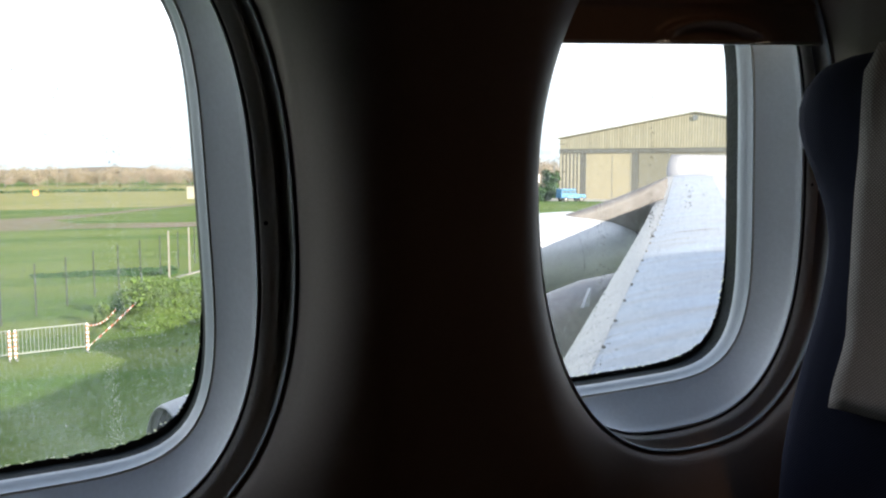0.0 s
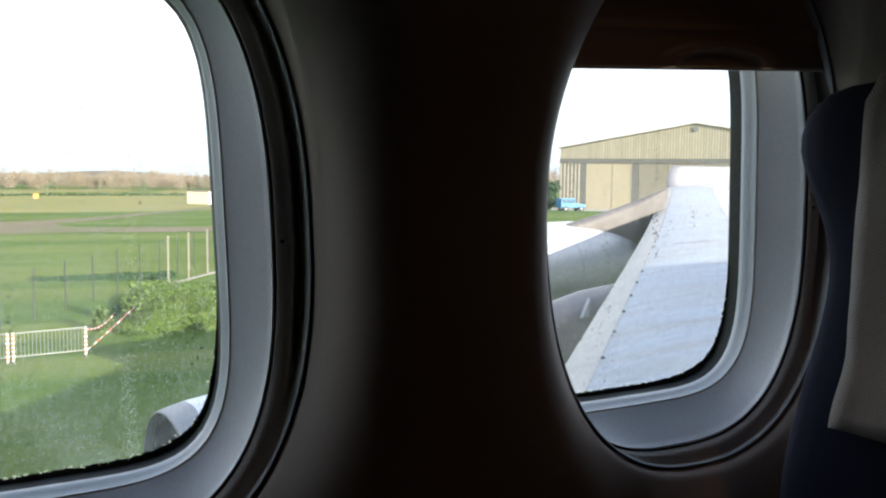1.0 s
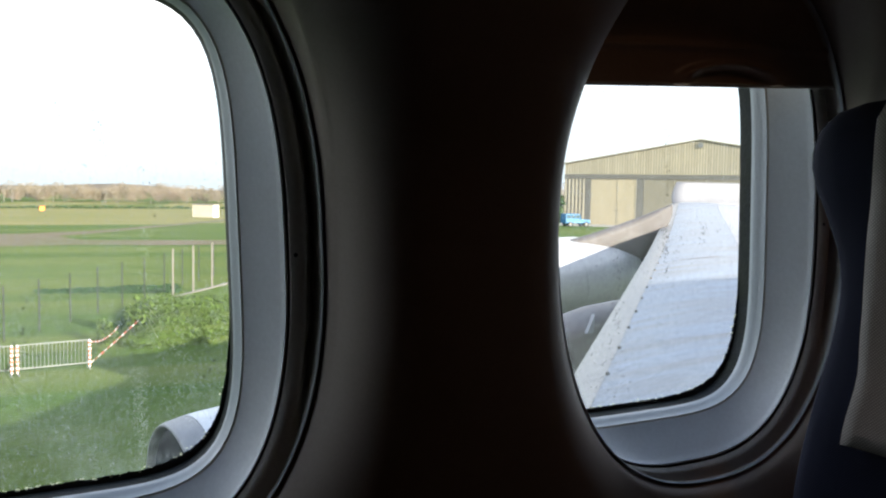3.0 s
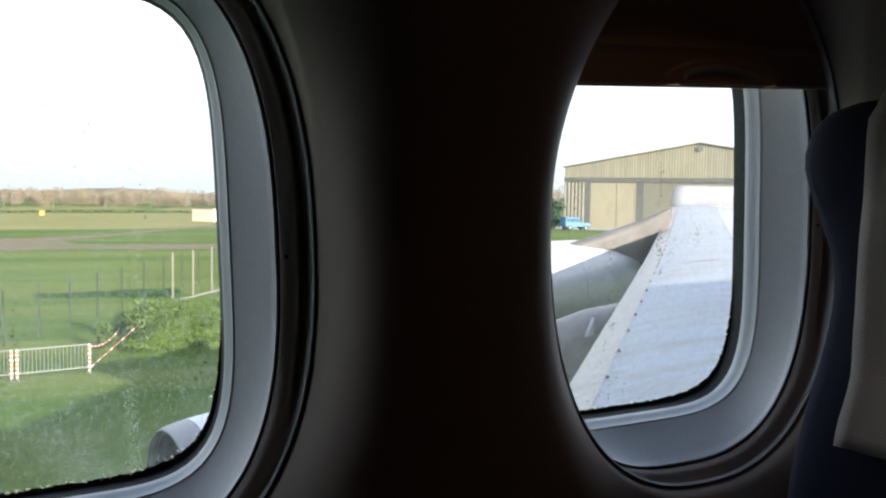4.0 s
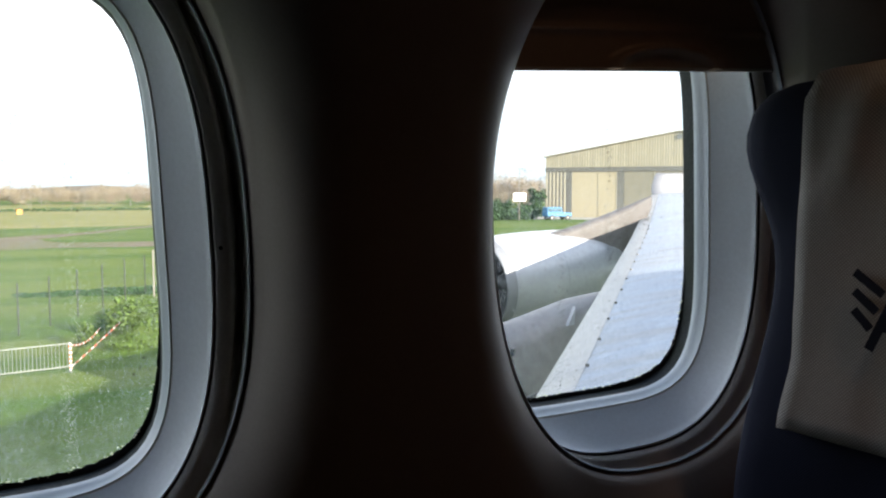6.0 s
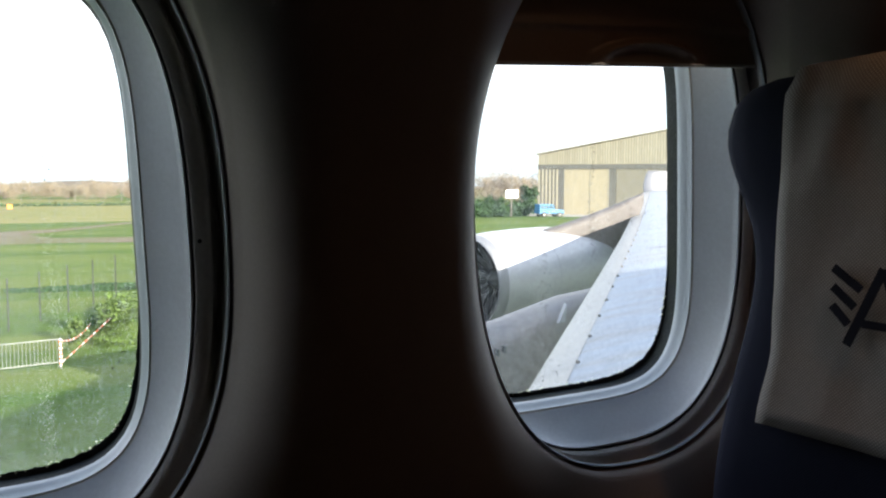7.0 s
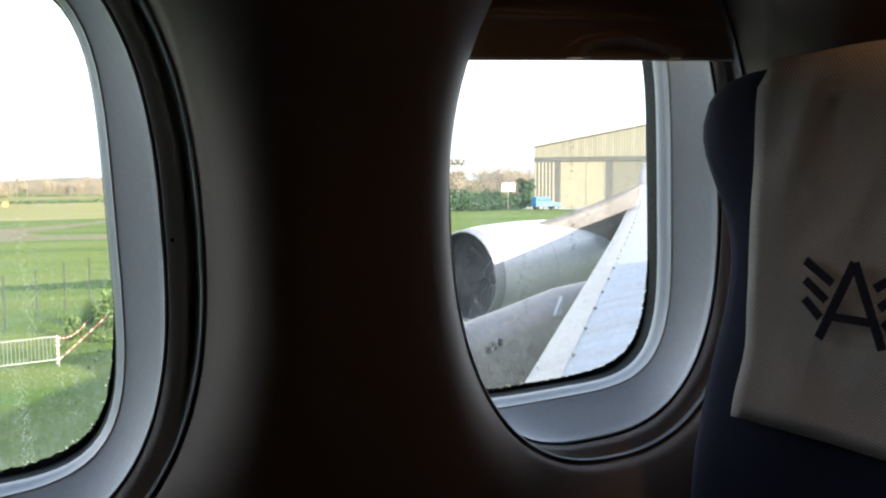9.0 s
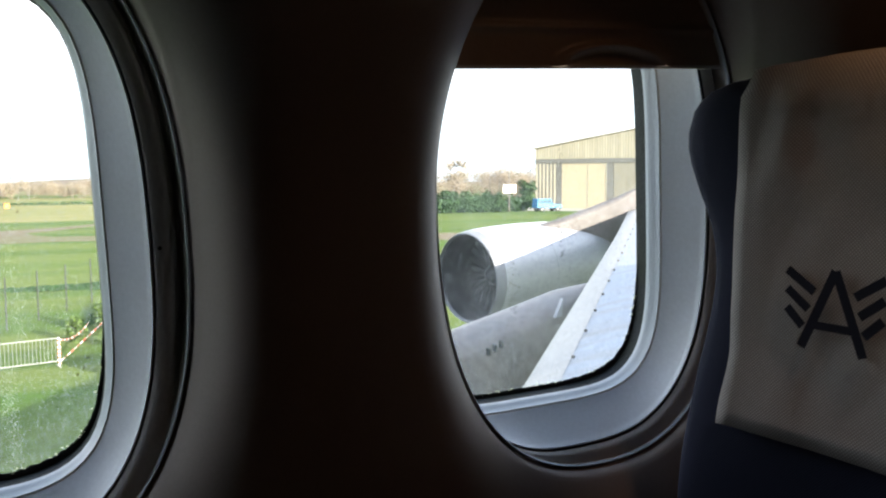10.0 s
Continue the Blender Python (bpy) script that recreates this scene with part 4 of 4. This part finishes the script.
cov = grid("headrest_cover", [-1 + i / 20 for i in range(41)], [i / 24 for i in range(25)] + [1 + i / 12 for i in range(1, 7)], cover_pt, M_COVER, seat, "pale grey woven cloth cover with a navy winged emblem")
cs = cov.modifiers.new("thick", "SOLIDIFY")
cs.thickness, cs.offset = 0.0012, 1.0


def stroke(p, q, w, name="emblem_bar", ends=(0, 0)):
    """A printed bar on the cover between two points (n, u)."""
    p, q = Vector(p), Vector(q)
    d = (q - p).normalized()
    s = Vector((-d.y, d.x)) * w / 2
    top, bot = [], []
    for i in range(5):
        c = p + (q - p) * i / 4
        sk = Vector((0, 0))
        for lst, sgn in ((top, 1), (bot, -1)):
            r = c + s * sgn + sk
            lst.append(Vector((front_a(r.x, r.y) - 0.0086, r.x, r.y)) - SO)
    v = top + bot
    raw(name, v, [(i, i + 1, 5 + i + 1, 5 + i) for i in range(4)], M_PRINT, cov)


EC, EU = 0.3770, -0.0950
for sgn in (-1, 1):
    stroke((EC, EU), (EC + sgn * 0.0223, EU - 0.0540), 0.0066)
    for k in range(3):
        stroke((EC + sgn * (0.0350 - 0.0004 * k), EU - 0.0020 - 0.0130 * k), (EC + sgn * (0.0145 + 0.0037 * k), EU - 0.0155 - 0.0122 * k), 0.0062)
stroke((EC - 0.0140, EU - 0.0378), (EC + 0.0140, EU - 0.0378), 0.0056)

# ---- outside: fence, barriers, bank ----
def clumps(name, centres, mat, label, category, size=0.12, per=40, squash=1.0, seed=1, kind="stuff", parent=None):
    """Many small leaf blades round the centres (x, y, z, radius)."""
    rng = np.random.default_rng(seed)
    vs, fs = [], []
    for x, y, z, r in centres:
        m = int(per)
        d = rng.normal(size=(m, 3))
        d /= np.linalg.norm(d, axis=1)[:, None]
        rad = r * (0.45 + 0.65 * rng.random(m) ** 0.6)
        p = np.array([x, y, z]) + d * rad[:, None] * np.array([1, 1, squash])
        a1 = rng.normal(size=(m, 3))
        a1 /= np.linalg.norm(a1, axis=1)[:, None]
        a2 = np.cross(a1, rng.normal(size=(m, 3)))
        a2 /= np.linalg.norm(a2, axis=1)[:, None] + 1e-9
        s = size * (0.6 + 0.9 * rng.random(m))[:, None]
        for q, e1, e2 in zip(p, a1 * s, a2 * s * 0.5):
            o = len(vs)
            vs += [q - e1, q + e2, q + e1, q - e2]
            fs.append((o, o + 1, o + 2, o + 3))
    ob = raw(name, vs, fs, mat, parent)
    if not parent:
        tagged(ob, label, category, kind=kind)
    return ob


# dark mesh fence: posts running away from the aircraft
fence = empty("wire_fence", pose(-3.5, 42.1, 0))
tagged(fence, "wire fence on thin dark steel posts", "fence")
fd = Vector((6.0, 11.0)).normalized() * 2.5
post_bm = rod(bmesh.new(), (0, 0, -0.3), (0, 0, 2.42), 0.035, 0.032, 8)
post0 = part("post", post_bm, M_POSTD, fence)
ends = []
for k in range(-7, 13):
    x, y = fd.x * k, fd.y * k
    ends.append(Vector((x, y, ground_z(x - 3.5, y + 42.1))))
post0.location = ends[0]
for e in ends[1:]:
    c = post0.copy()
    scene.collection.objects.link(c)
    c.location = e
for h in (0.25, 1.2, 2.2):
    bm = bmesh.new()
    for a, b in zip(ends, ends[1:]):
        rod(bm, a + Vector((0, 0, h)), b + Vector((0, 0, h)), 0.004, None, 4)
    part("wire", bm, M_POSTD, fence)

# pale concrete posts
pfence = empty("concrete_fence", pose(2.9, 51.5, 0))
tagged(pfence, "row of pale concrete fence posts", "fence")
post_bm = boxed(-0.055, 0.055, -0.055, 0.055, -0.3, 2.85, 0.012)
post0 = part("post", post_bm, M_POSTW, pfence)
for k in range(7):
    c = post0 if k == 0 else post0.copy()
    if k:
        scene.collection.objects.link(c)
    c.location = (1.3 * k, 1.75 * k, ground_z(0, 51.5 + 1.75 * k))
part("kerb", boxed(-0.15, 0.15, -0.3, 12.5, 0.0, 0.12, 0.02), M_POSTW, pfence, "pale concrete strip at the foot", m=pose(0.25, 0, 0.35, 2, 0, -36.6))


def barrier(x0, y0, x1, y1, label):
    """A crowd barrier: tube frame, upright bars, flat feet, and striped tape round its ends."""
    d = Vector((x1 - x0, y1 - y0))
    L = d.length
    ob = empty("crowd_barrier", Matrix.Translation((x0, y0, ground_z(x0, y0))) @ pose(0, 0, 0, 0, 0, math.degrees(math.atan2(d.y, d.x))))
    tagged(ob, label, "barrier", "crowd barriers")
    bm = bmesh.new()
    for a, b in (((0.02, 0, 0.22), (0.02, 0, 1.05)), ((L - 0.02, 0, 0.22), (L - 0.02, 0, 1.05)), ((0.02, 0, 1.08), (L - 0.02, 0, 1.08)), ((0.02, 0, 0.22), (L - 0.02, 0, 0.22))):
        rod(bm, a, b, 0.02)
    part("frame", bm, M_GALV, ob)
    bar = part("bar", rod(bmesh.new(), (0, 0, 0.22), (0, 0, 1.07), 0.011, None, 6), M_GALV, ob)
    bar.location.x = 0.14
    for k in range(1, 18):
        c = bar.copy()
        scene.collection.objects.link(c)
        c.location.x = 0.14 + (L - 0.28) * k / 17
    for x in (0.05, L - 0.05):
        bm = bmesh.new()
        rod(bm, (x, -0.3, 0.02), (x, 0.3, 0.02), 0.02)
        rod(bm, (x, 0, 0.02), (x, 0, 0.25), 0.02)
        part("foot", bm, M_GALV, ob)
    for x in (0.03, L - 0.03):
        for k in range(13):
            bm = bmesh.new()
            rod(bm, (x, 0, 0.06 + 0.08 * k), (x, 0, 0.06 + 0.08 * (k + 1)), 0.040 + 0.010 * ((k * 7) % 3), None, 8)
            part("tape_band", bm, M_RED if k % 2 else M_WHITE, ob)
    return ob


barrier(-3.50, 33.0, -1.07, 33.6, "galvanised crowd barrier wrapped with red and white tape")
barrier(-5.98, 32.6, -3.62, 32.98, "galvanised crowd barrier standing on the grass")


def tape(p, q, sag, n, label):
    """Striped tape hung between two points."""
    ob = empty("barrier_tape", Matrix.Translation(p))
    tagged(ob, label, "tape")
    p, q = Vector(p), Vector(q)
    pts = [p + (q - p) * i / n - Vector((0, 0, sag * 4 * (i / n) * (1 - i / n))) - p for i in range(n + 1)]
    for i in range(n):
        a, b = pts[i], pts[i + 1]
        h = Vector((0.015 * math.sin(i * 1.7), 0.015, 0.030))
        bm = bmesh.new()
        vs = [bm.verts.new(c) for c in (a - h, b - h, b + h, a + h)]
        bm.faces.new(vs)
        bmesh.ops.solidify(bm, geom=bm.faces[:], thickness=0.004)
        part("stripe", bm, M_RED if i % 2 else M_WHITE, ob)


tape((-1.05, 33.6, 1.02), (-0.05, 37.6, 1.0), 0.22, 17, "red and white barrier tape sagging to the bank")
tape((-1.05, 33.6, 0.22), (1.20, 41.0, 1.06), 0.03, 21, "red and white barrier tape pulled tight up the bank")


# overgrown bank
def bank(x, y):
    t = (x - 0.4) * 0.55
    top = 1.02 * smoothstep(-0.6, 2.0, x) * smoothstep(34.3 + 0.3 * x, 39.4 + 0.25 * x, y) * smoothstep(49.5, 44.5, y)
    return (x, y, ground_z(x, y) - 0.08 + top + 0.16 * noise.noise((x * 0.9, y * 0.9, 2)) * (top > 0.1))


b_ob = grid("bank", [-2 + 0.5 * i for i in range(41)], [33.5 + 0.5 * i for i in range(34)], bank, M_GRASS)
tagged(b_ob, "overgrown grassy earth bank", "bank", kind="structure")
rng = np.random.default_rng(5)
cs = []
for _ in range(2600):
    x, y = rng.uniform(0.2, 15), rng.uniform(35.0, 46.5)
    z = bank(x, y)[2]
    if z > 0.16:
        cs.append((x, y, z + 0.04, rng.uniform(0.12, 0.30)))
clumps("bank_undergrowth", cs, M_LEAF, "dense green brambles and weeds covering the bank", "undergrowth", 0.042, 40, 0.7, 2)
cs = [(0.9 + rng.uniform(-0.5, 0.5), 39.6 + rng.uniform(-0.4, 0.4), 1.1 + rng.uniform(-0.8, 0.75), rng.uniform(0.18, 0.36)) for _ in range(20)]
clumps("shrub", cs, M_LEAF, "leafy young green shrub beside the bank", "shrub", 0.09, 40, 0.9, 3, kind="thing")
cs = [(-0.6 + rng.uniform(-0.3, 0.3), 38.6 + rng.uniform(-0.4, 0.4), 0.6 + rng.uniform(-0.55, 0.4), rng.uniform(0.14, 0.28)) for _ in range(13)]
clumps("shrub", cs, M_LEAF, "small leafy shrub behind the barrier", "shrub", 0.08, 34, 0.9, 4, kind="thing")
cs = [(rng.uniform(0.0, 2.6), rng.uniform(39.5, 42.5), rng.uniform(0.2, 0.6), rng.uniform(0.2, 0.4)) for _ in range(26)]
clumps("brambles", cs, M_HEDGE, "dark brambles at the foot of the fence", "undergrowth", 0.08, 40, 0.8, 6)
# low dark clumps added in place of a shadow lying on the field
cs = []
for _ in range(260):
    t = rng.random() ** 0.7
    x, y = -4.8 + 8.2 * t, 54.4 + rng.uniform(-1.0, 1.0) * (0.5 + 1.2 * t) + 0.10 * t
    cs.append((x, y, ground_z(x, y) + rng.uniform(0.0, 0.08), rng.uniform(0.2, 0.36)))
clumps("rough_patch", cs, M_HEDGE, "low dark clumps standing in for a shadow on the field", "undergrowth", 0.07, 24, 0.30, 7)

# ---- far things on the field ----
shed = empty("equipment_shed", pose(13.6, 145.6, ground_z(0, 145)) @ pose(0, 0, 0, 0, 0, -40))
tagged(shed, "small cream flat-roofed shed with a white end", "shed")
part("wall", boxed(-2.2, 1.9, -0.8, 0.8, 0, 2.1, 0.02), M_SHED, shed)
part("end_wall", boxed(1.905, 1.97, -0.82, 0.82, 0, 2.12, 0.01), M_WHITE, shed, "white end face")
part("roof", boxed(-2.3, 2.15, -0.9, 0.9, 2.12, 2.22, 0.02), M_POSTW, shed)
part("door", boxed(-0.6, 0.25, -0.825, -0.8, 0.05, 1.95, 0.005), M_SHED, shed)

mk = empty("airfield_marker", pose(-13.1, 166.2, 2.1))
tagged(mk, "orange airfield marker board on short legs", "marker")
part("board", boxed(-0.42, 0.42, -0.04, 0.04, 0.35, 1.15, 0.01), M_ORANGE, mk)
part("panel", boxed(-0.22, 0.24, -0.055, -0.041, 0.5, 0.98, 0.005), material("yellow_panel", (0.9, 0.6, 0.08), 0.6), mk, "yellow panel")
for x in (-0.3, 0.3):
    part("leg", boxed(x - 0.03, x + 0.03, -0.03, 0.03, 0, 0.36), M_STEEL, mk)


def mast(x, y, h, label="pale lamp mast with a bent head beyond the field"):
    ob = empty("lamp_mast", pose(x, y, ground_z(x, y)))
    tagged(ob, label, "lamp post", "lamp masts")
    part("pole", rod(bmesh.new(), (0, 0, 0), (0, 0, h), 0.10, 0.07, 8), M_POSTW, ob)
    bm = rod(bmesh.new(), (0, 0, h - 0.1), (0.7, -0.3, h + 0.12), 0.07, 0.06, 6)
    part("arm", bm, M_POSTW, ob)
    part("lamp_head", boxed(0.5, 1.05, -0.5, -0.2, h + 0.06, h + 0.24, 0.05), M_GALV, ob)


for x, y, h in ((-30.3, 262, 4.4), (-28.2, 262, 4.0), (-17.7, 262, 3.4), (-15.0, 262, 5.2), (-3.8, 262, 5.0), (8.65, 262, 5.7), (18.8, 262, 5.8)):
    mast(x, y, h)
for x, y, h in ((74.4, 150, 5.6), (76.5, 150, 6.6), (84.2, 151, 7.1)):
    mast(x, y, h, "pale lamp mast beside the hangar trees")

# long low hedge beyond the field, woods and hills
cs = [(-70 + 0.55 * i, 186 + 0.23 * i * 0.55 + 0.0 + rng.uniform(-0.5, 0.5), 2.35 + rng.uniform(-0.2, 0.2), rng.uniform(0.3, 0.5)) for i in range(300)]
clumps("far_hedge", cs, M_HEDGE, "long low dark hedge at the field edge", "hedge", 0.2, 24, 0.8, 8)


def woods(name, rows, seed, label, hue=M_WOOD):
    """Bare winter trees: rows of x0, x1, y, height, count."""
    r = np.random.default_rng(seed)
    cs = []
    for x0, x1, y, h, count in rows:
        for _ in range(count):
            x, yy = r.uniform(x0, x1), y + r.uniform(-8, 8)
            hh = h * r.uniform(0.72, 1.08)
            w = hh * r.uniform(0.28, 0.5)
            for _ in range(5):
                cs.append((x + r.uniform(-w, w) * 0.7, yy, 2.1 + hh * r.uniform(0.25, 0.82), w * r.uniform(0.45, 0.8)))
    return clumps(name, cs, hue, label, "woods", 0.15, 120, 0.9, seed)


woods("woodland", [(-75, 90, 300, 7.0, 150), (-75, 90, 285, 5.0, 110), (60, 190, 300, 9.0, 70)], 11, "distant belt of bare brown winter trees")
woods("copse", [(76, 125, 215, 9.4, 60), (60, 130, 190, 5.0, 50)], 12, "bare brown trees and scrub beside the hangar")
cs = [(104 + rng.uniform(-3, 3), 232 + rng.uniform(-2, 2), 2.1 + rng.uniform(5, 10.4), rng.uniform(1.0, 1.8)) for _ in range(16)]
round_tree = empty("round_tree", pose(104, 232, 2.1))
tagged(round_tree, "rounded leafless tree above the scrub", "tree")
part("trunk", rod(bmesh.new(), (0, 0, 0), (0.2, 0, 6.5), 0.3, 0.16, 8), M_TRUNK, round_tree)
clumps("crown", [(x - 104, y - 232, z - 2.1, r) for x, y, z, r in cs], M_WOOD, "", "", 0.34, 60, 0.9, 13, parent=round_tree)


def ridge(x, k):
    h = 6.3 + 5.6 * math.exp(-((x + 8) / 62.0) ** 2) + 2.2 * noise.noise((x * 0.012, 3, 0)) + 0.9 * noise.noise((x * 0.06, 9, 0))
    return (x, 1000 + 60 * k, 0 + (max(0.0, h) if k == 1 else (h * 0.4 if k == 2 else -1)))


hl = grid("far_hills", [-900 + 12 * i for i in range(190)], [0, 1, 2], ridge, M_HILL)
tagged(hl, "low hazy wooded ridge on the horizon", "hill", kind="structure")

# clipped hedge, sign and pole by the hangar
cs = []
for i in range(330):
    t = rng.random()
    cs.append((38 + 25.0 * t + rng.uniform(-0.3, 0.3), 113.2 + 1.2 * t + rng.uniform(-0.8, 1.2), 2.1 + rng.uniform(0.3, 1.55), rng.uniform(0.5, 0.75)))
clumps("clipped_hedge", cs, M_HEDGE, "thick clipped green hedge by the grass", "hedge", 0.2, 46, 0.9, 14)
cs = [(30 + 36 * rng.random(), 124 + rng.uniform(-2, 2), 2.1 + rng.uniform(0.3, 2.6), rng.uniform(0.6, 1.0)) for _ in range(150)]
clumps("scrub", cs, M_HEDGE, "dark green scrub behind the hedge", "undergrowth", 0.25, 40, 0.9, 15)
cs = [(66.5 + rng.uniform(-1.1, 1.1), 120.5 + rng.uniform(-0.8, 0.8), 2.1 + rng.uniform(0.4, 4.4), rng.uniform(0.5, 0.8)) for _ in range(26)]
clumps("conifer", cs, M_HEDGE, "dark conifer at the hangar corner", "tree", 0.22, 50, 1.0, 16, kind="thing")

sg = empty("notice_board", pose(58.5, 111.3, 2.1) @ pose(0, 0, 0, 0, 0, 12))
tagged(sg, "white blank-looking notice board on two posts", "sign")
part("board", boxed(-1.25, 1.25, -0.04, 0.04, 2.92, 4.15, 0.02), M_WHITE, sg)
for x in (-0.06, 0.06):
    part("post", boxed(x - 0.03, x + 0.03, 0.045, 0.11, -0.1, 4.1), M_POSTW, sg)
tp = empty("lattice_pole", pose(58.6, 111.6, 2.1))
tagged(tp, "tall thin pale pole with a wire aerial top", "pole")
part("pole", rod(bmesh.new(), (0, 0, 0), (0, 0, 7.8), 0.08, 0.05, 8), M_GALV, tp)
bm = bmesh.new()
for i in range(5):
    rod(bm, (0.0, 0, 7.15 + 0.14 * i), (3.1, -0.3, 7.15 + 0.14 * i), 0.016, None, 4)
for i in range(7):
    rod(bm, (0.51 * i, -0.05 * i, 7.15), (0.51 * i, -0.05 * i, 7.72), 0.016, None, 4)
part("aerial", bm, M_GALV, tp, "flat wire aerial")

# ---- blue off-road car ----
car = empty("off_road_car", pose(65.15, 111.6, ground_z(0, 111.6)) @ pose(0, 0, 0, 0, 0, 0))
tagged(car, "light blue boxy off-road car parked by the hangar", "car")


def prism(prof, y0, y1, bevel=0.03):
    bm = bmesh.new()
    lo = [bm.verts.new((x, y0, z)) for x, z in prof]
    hi = [bm.verts.new((x, y1, z)) for x, z in prof]
    bm.faces.new(lo)
    bm.faces.new(hi[::-1])
    n = len(prof)
    for i in range(n):
        bm.faces.new((lo[i], hi[i], hi[(i + 1) % n], lo[(i + 1) % n]))
    bmesh.ops.recalc_face_normals(bm, faces=bm.faces[:])
    if bevel:
        bmesh.ops.bevel(bm, geom=bm.edges[:], offset=bevel, segments=1, affect="EDGES")
    return bm


body = part("body", prism([(-2.15, 0.55), (2.1, 0.55), (2.15, 0.75), (2.12, 1.08), (0.55, 1.18), (-2.15, 1.2)], -0.85, 0.85), M_BLUE, car)
part("bumper", boxed(2.14, 2.3, -0.8, 0.8, 0.5, 0.66, 0.02), M_STEEL, body)
cab = part("cab", prism([(-2.13, 1.2), (0.58, 1.2), (0.34, 1.86), (-2.08, 1.9)], -0.78, 0.78, 0.02), M_BLUE, car)
part("roof", boxed(-2.15, 0.40, -0.8, 0.8, 1.9, 1.99, 0.03), M_BLUE, car)
for y in (-0.785, 0.785):
    for x0, x1 in ((-1.95, -1.25), (-1.15, -0.55), (-0.45, 0.25)):
        part("side_window", prism([(x0, 1.28), (x1 + (0.14 if x1 > 0 else 0), 1.28), (x1, 1.78), (x0, 1.78)], y - 0.012, y + 0.012, 0), M_CARGL, cab, "dark car window")
part("windscreen", prism([(0.57, 1.26), (0.595, 1.26), (0.40, 1.78), (0.375, 1.78)], -0.66, 0.66, 0), M_CARGL, cab, "dark windscreen")
for x in (-1.35, 1.4):
    for y in (-0.78, 0.78):
        w = part("wheel", rod(bmesh.new(), (0, -0.11, 0), (0, 0.11, 0), 0.39, None, 20), M_TYRE, car)
        w.location = (x, y, 0.39)
        part("rim", rod(bmesh.new(), (0, -0.125, 0), (0, 0.125, 0), 0.17, None, 14), M_GALV, w, "pale steel rim")
        part("arch", boxed(x - 0.5, x + 0.5, y - 0.1, y + 0.1, 0.56, 0.86, 0.08), M_BLUE, car)

# ---- hangar ----
hang = empty("hangar", Matrix.Translation((69.9, 123.7, 2.0)) @ pose(0, 0, 0, 0, 0, -45))
tagged(hang, "large olive and cream clad hangar with sliding doors", "hangar")
HW, HE, HR = 43.8, 10.2, 14.0                       # width, eaves, ridge


def roof_z(s):
    return HE + (HR - HE) * (1 - abs(s - HW / 2) / (HW / 2))


part("roof", prism([(-0.4, HE - 0.05), (HW / 2, HR - 0.02), (HW + 0.4, HE - 0.05), (HW + 0.4, HE + 0.12), (HW / 2, HR + 0.16), (-0.4, HE + 0.12)], -0.35, 60, 0), M_ROOF, hang)
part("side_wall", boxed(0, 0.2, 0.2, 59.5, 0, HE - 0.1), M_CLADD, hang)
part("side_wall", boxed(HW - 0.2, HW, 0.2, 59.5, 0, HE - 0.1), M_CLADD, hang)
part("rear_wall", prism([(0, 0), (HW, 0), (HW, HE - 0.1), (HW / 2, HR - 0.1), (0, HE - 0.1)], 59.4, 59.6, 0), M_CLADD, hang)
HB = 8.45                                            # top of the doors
# gable backing darkened, so shade between the ribs is in its colour
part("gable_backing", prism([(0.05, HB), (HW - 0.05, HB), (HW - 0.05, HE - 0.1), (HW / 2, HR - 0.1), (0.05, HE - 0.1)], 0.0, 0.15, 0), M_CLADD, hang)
part("door_beam", boxed(0, HW, -0.12, 0.14, HB - 0.75, HB - 0.02, 0.02), M_STEEL, hang, "dark steel beam over the doors")
k = 0
while k * 0.42 < HW - 0.3:
    s = 0.1 + 0.42 * k
    zt = min(roof_z(s), roof_z(s + 0.25)) - 0.12
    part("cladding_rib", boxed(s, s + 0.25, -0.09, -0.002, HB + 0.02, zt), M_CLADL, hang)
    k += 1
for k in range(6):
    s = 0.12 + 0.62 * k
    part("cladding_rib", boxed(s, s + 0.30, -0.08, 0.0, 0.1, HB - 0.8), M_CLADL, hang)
part("infill", boxed(0.05, 3.7, 0.0, 0.12, 0, HB - 0.76), M_STEEL, hang)
for s0, s1 in ((3.7, 4.55), (12.05, 13.2)):
    part("pillar", boxed(s0, s1, -0.05, 0.14, 0, HB - 0.76), M_STEEL, hang)
for s0, s1, mt in ((4.58, 9.02, M_DOOR), (9.06, 12.03, M_DOOR), (13.25, 18.1, M_DOORG), (18.15, 23.0, M_DOORG), (23.05, 27.9, M_DOORG), (27.95, 32.8, M_DOORG), (32.85, 37.7, M_DOORG), (37.75, 43.6, M_DOORG)):
    d = part("sliding_door", boxed(s0, s1, -0.02, 0.08, 0.05, HB - 0.78, 0.01), mt, hang)
    part("door_edge", boxed(s1 - 0.06, s1 + 0.03, -0.06, -0.022, 0.05, HB - 0.8), M_CLADL, d)
part("vent", rod(bmesh.new(), (HW / 2, -0.25, HR - 0.9), (HW / 2, 0.0, HR - 0.9), 0.42, 0.42, 16), M_GALV, hang, "round pale gable vent")
ap = raw("apron", [(60, 118, 2.13), (96, 82, 2.0), (120, 92, 2.13), (73, 132, 2.13)], [(0, 1, 2, 3)], M_APRON)
tagged(ap, "pale concrete apron before the hangar", "apron", kind="structure")
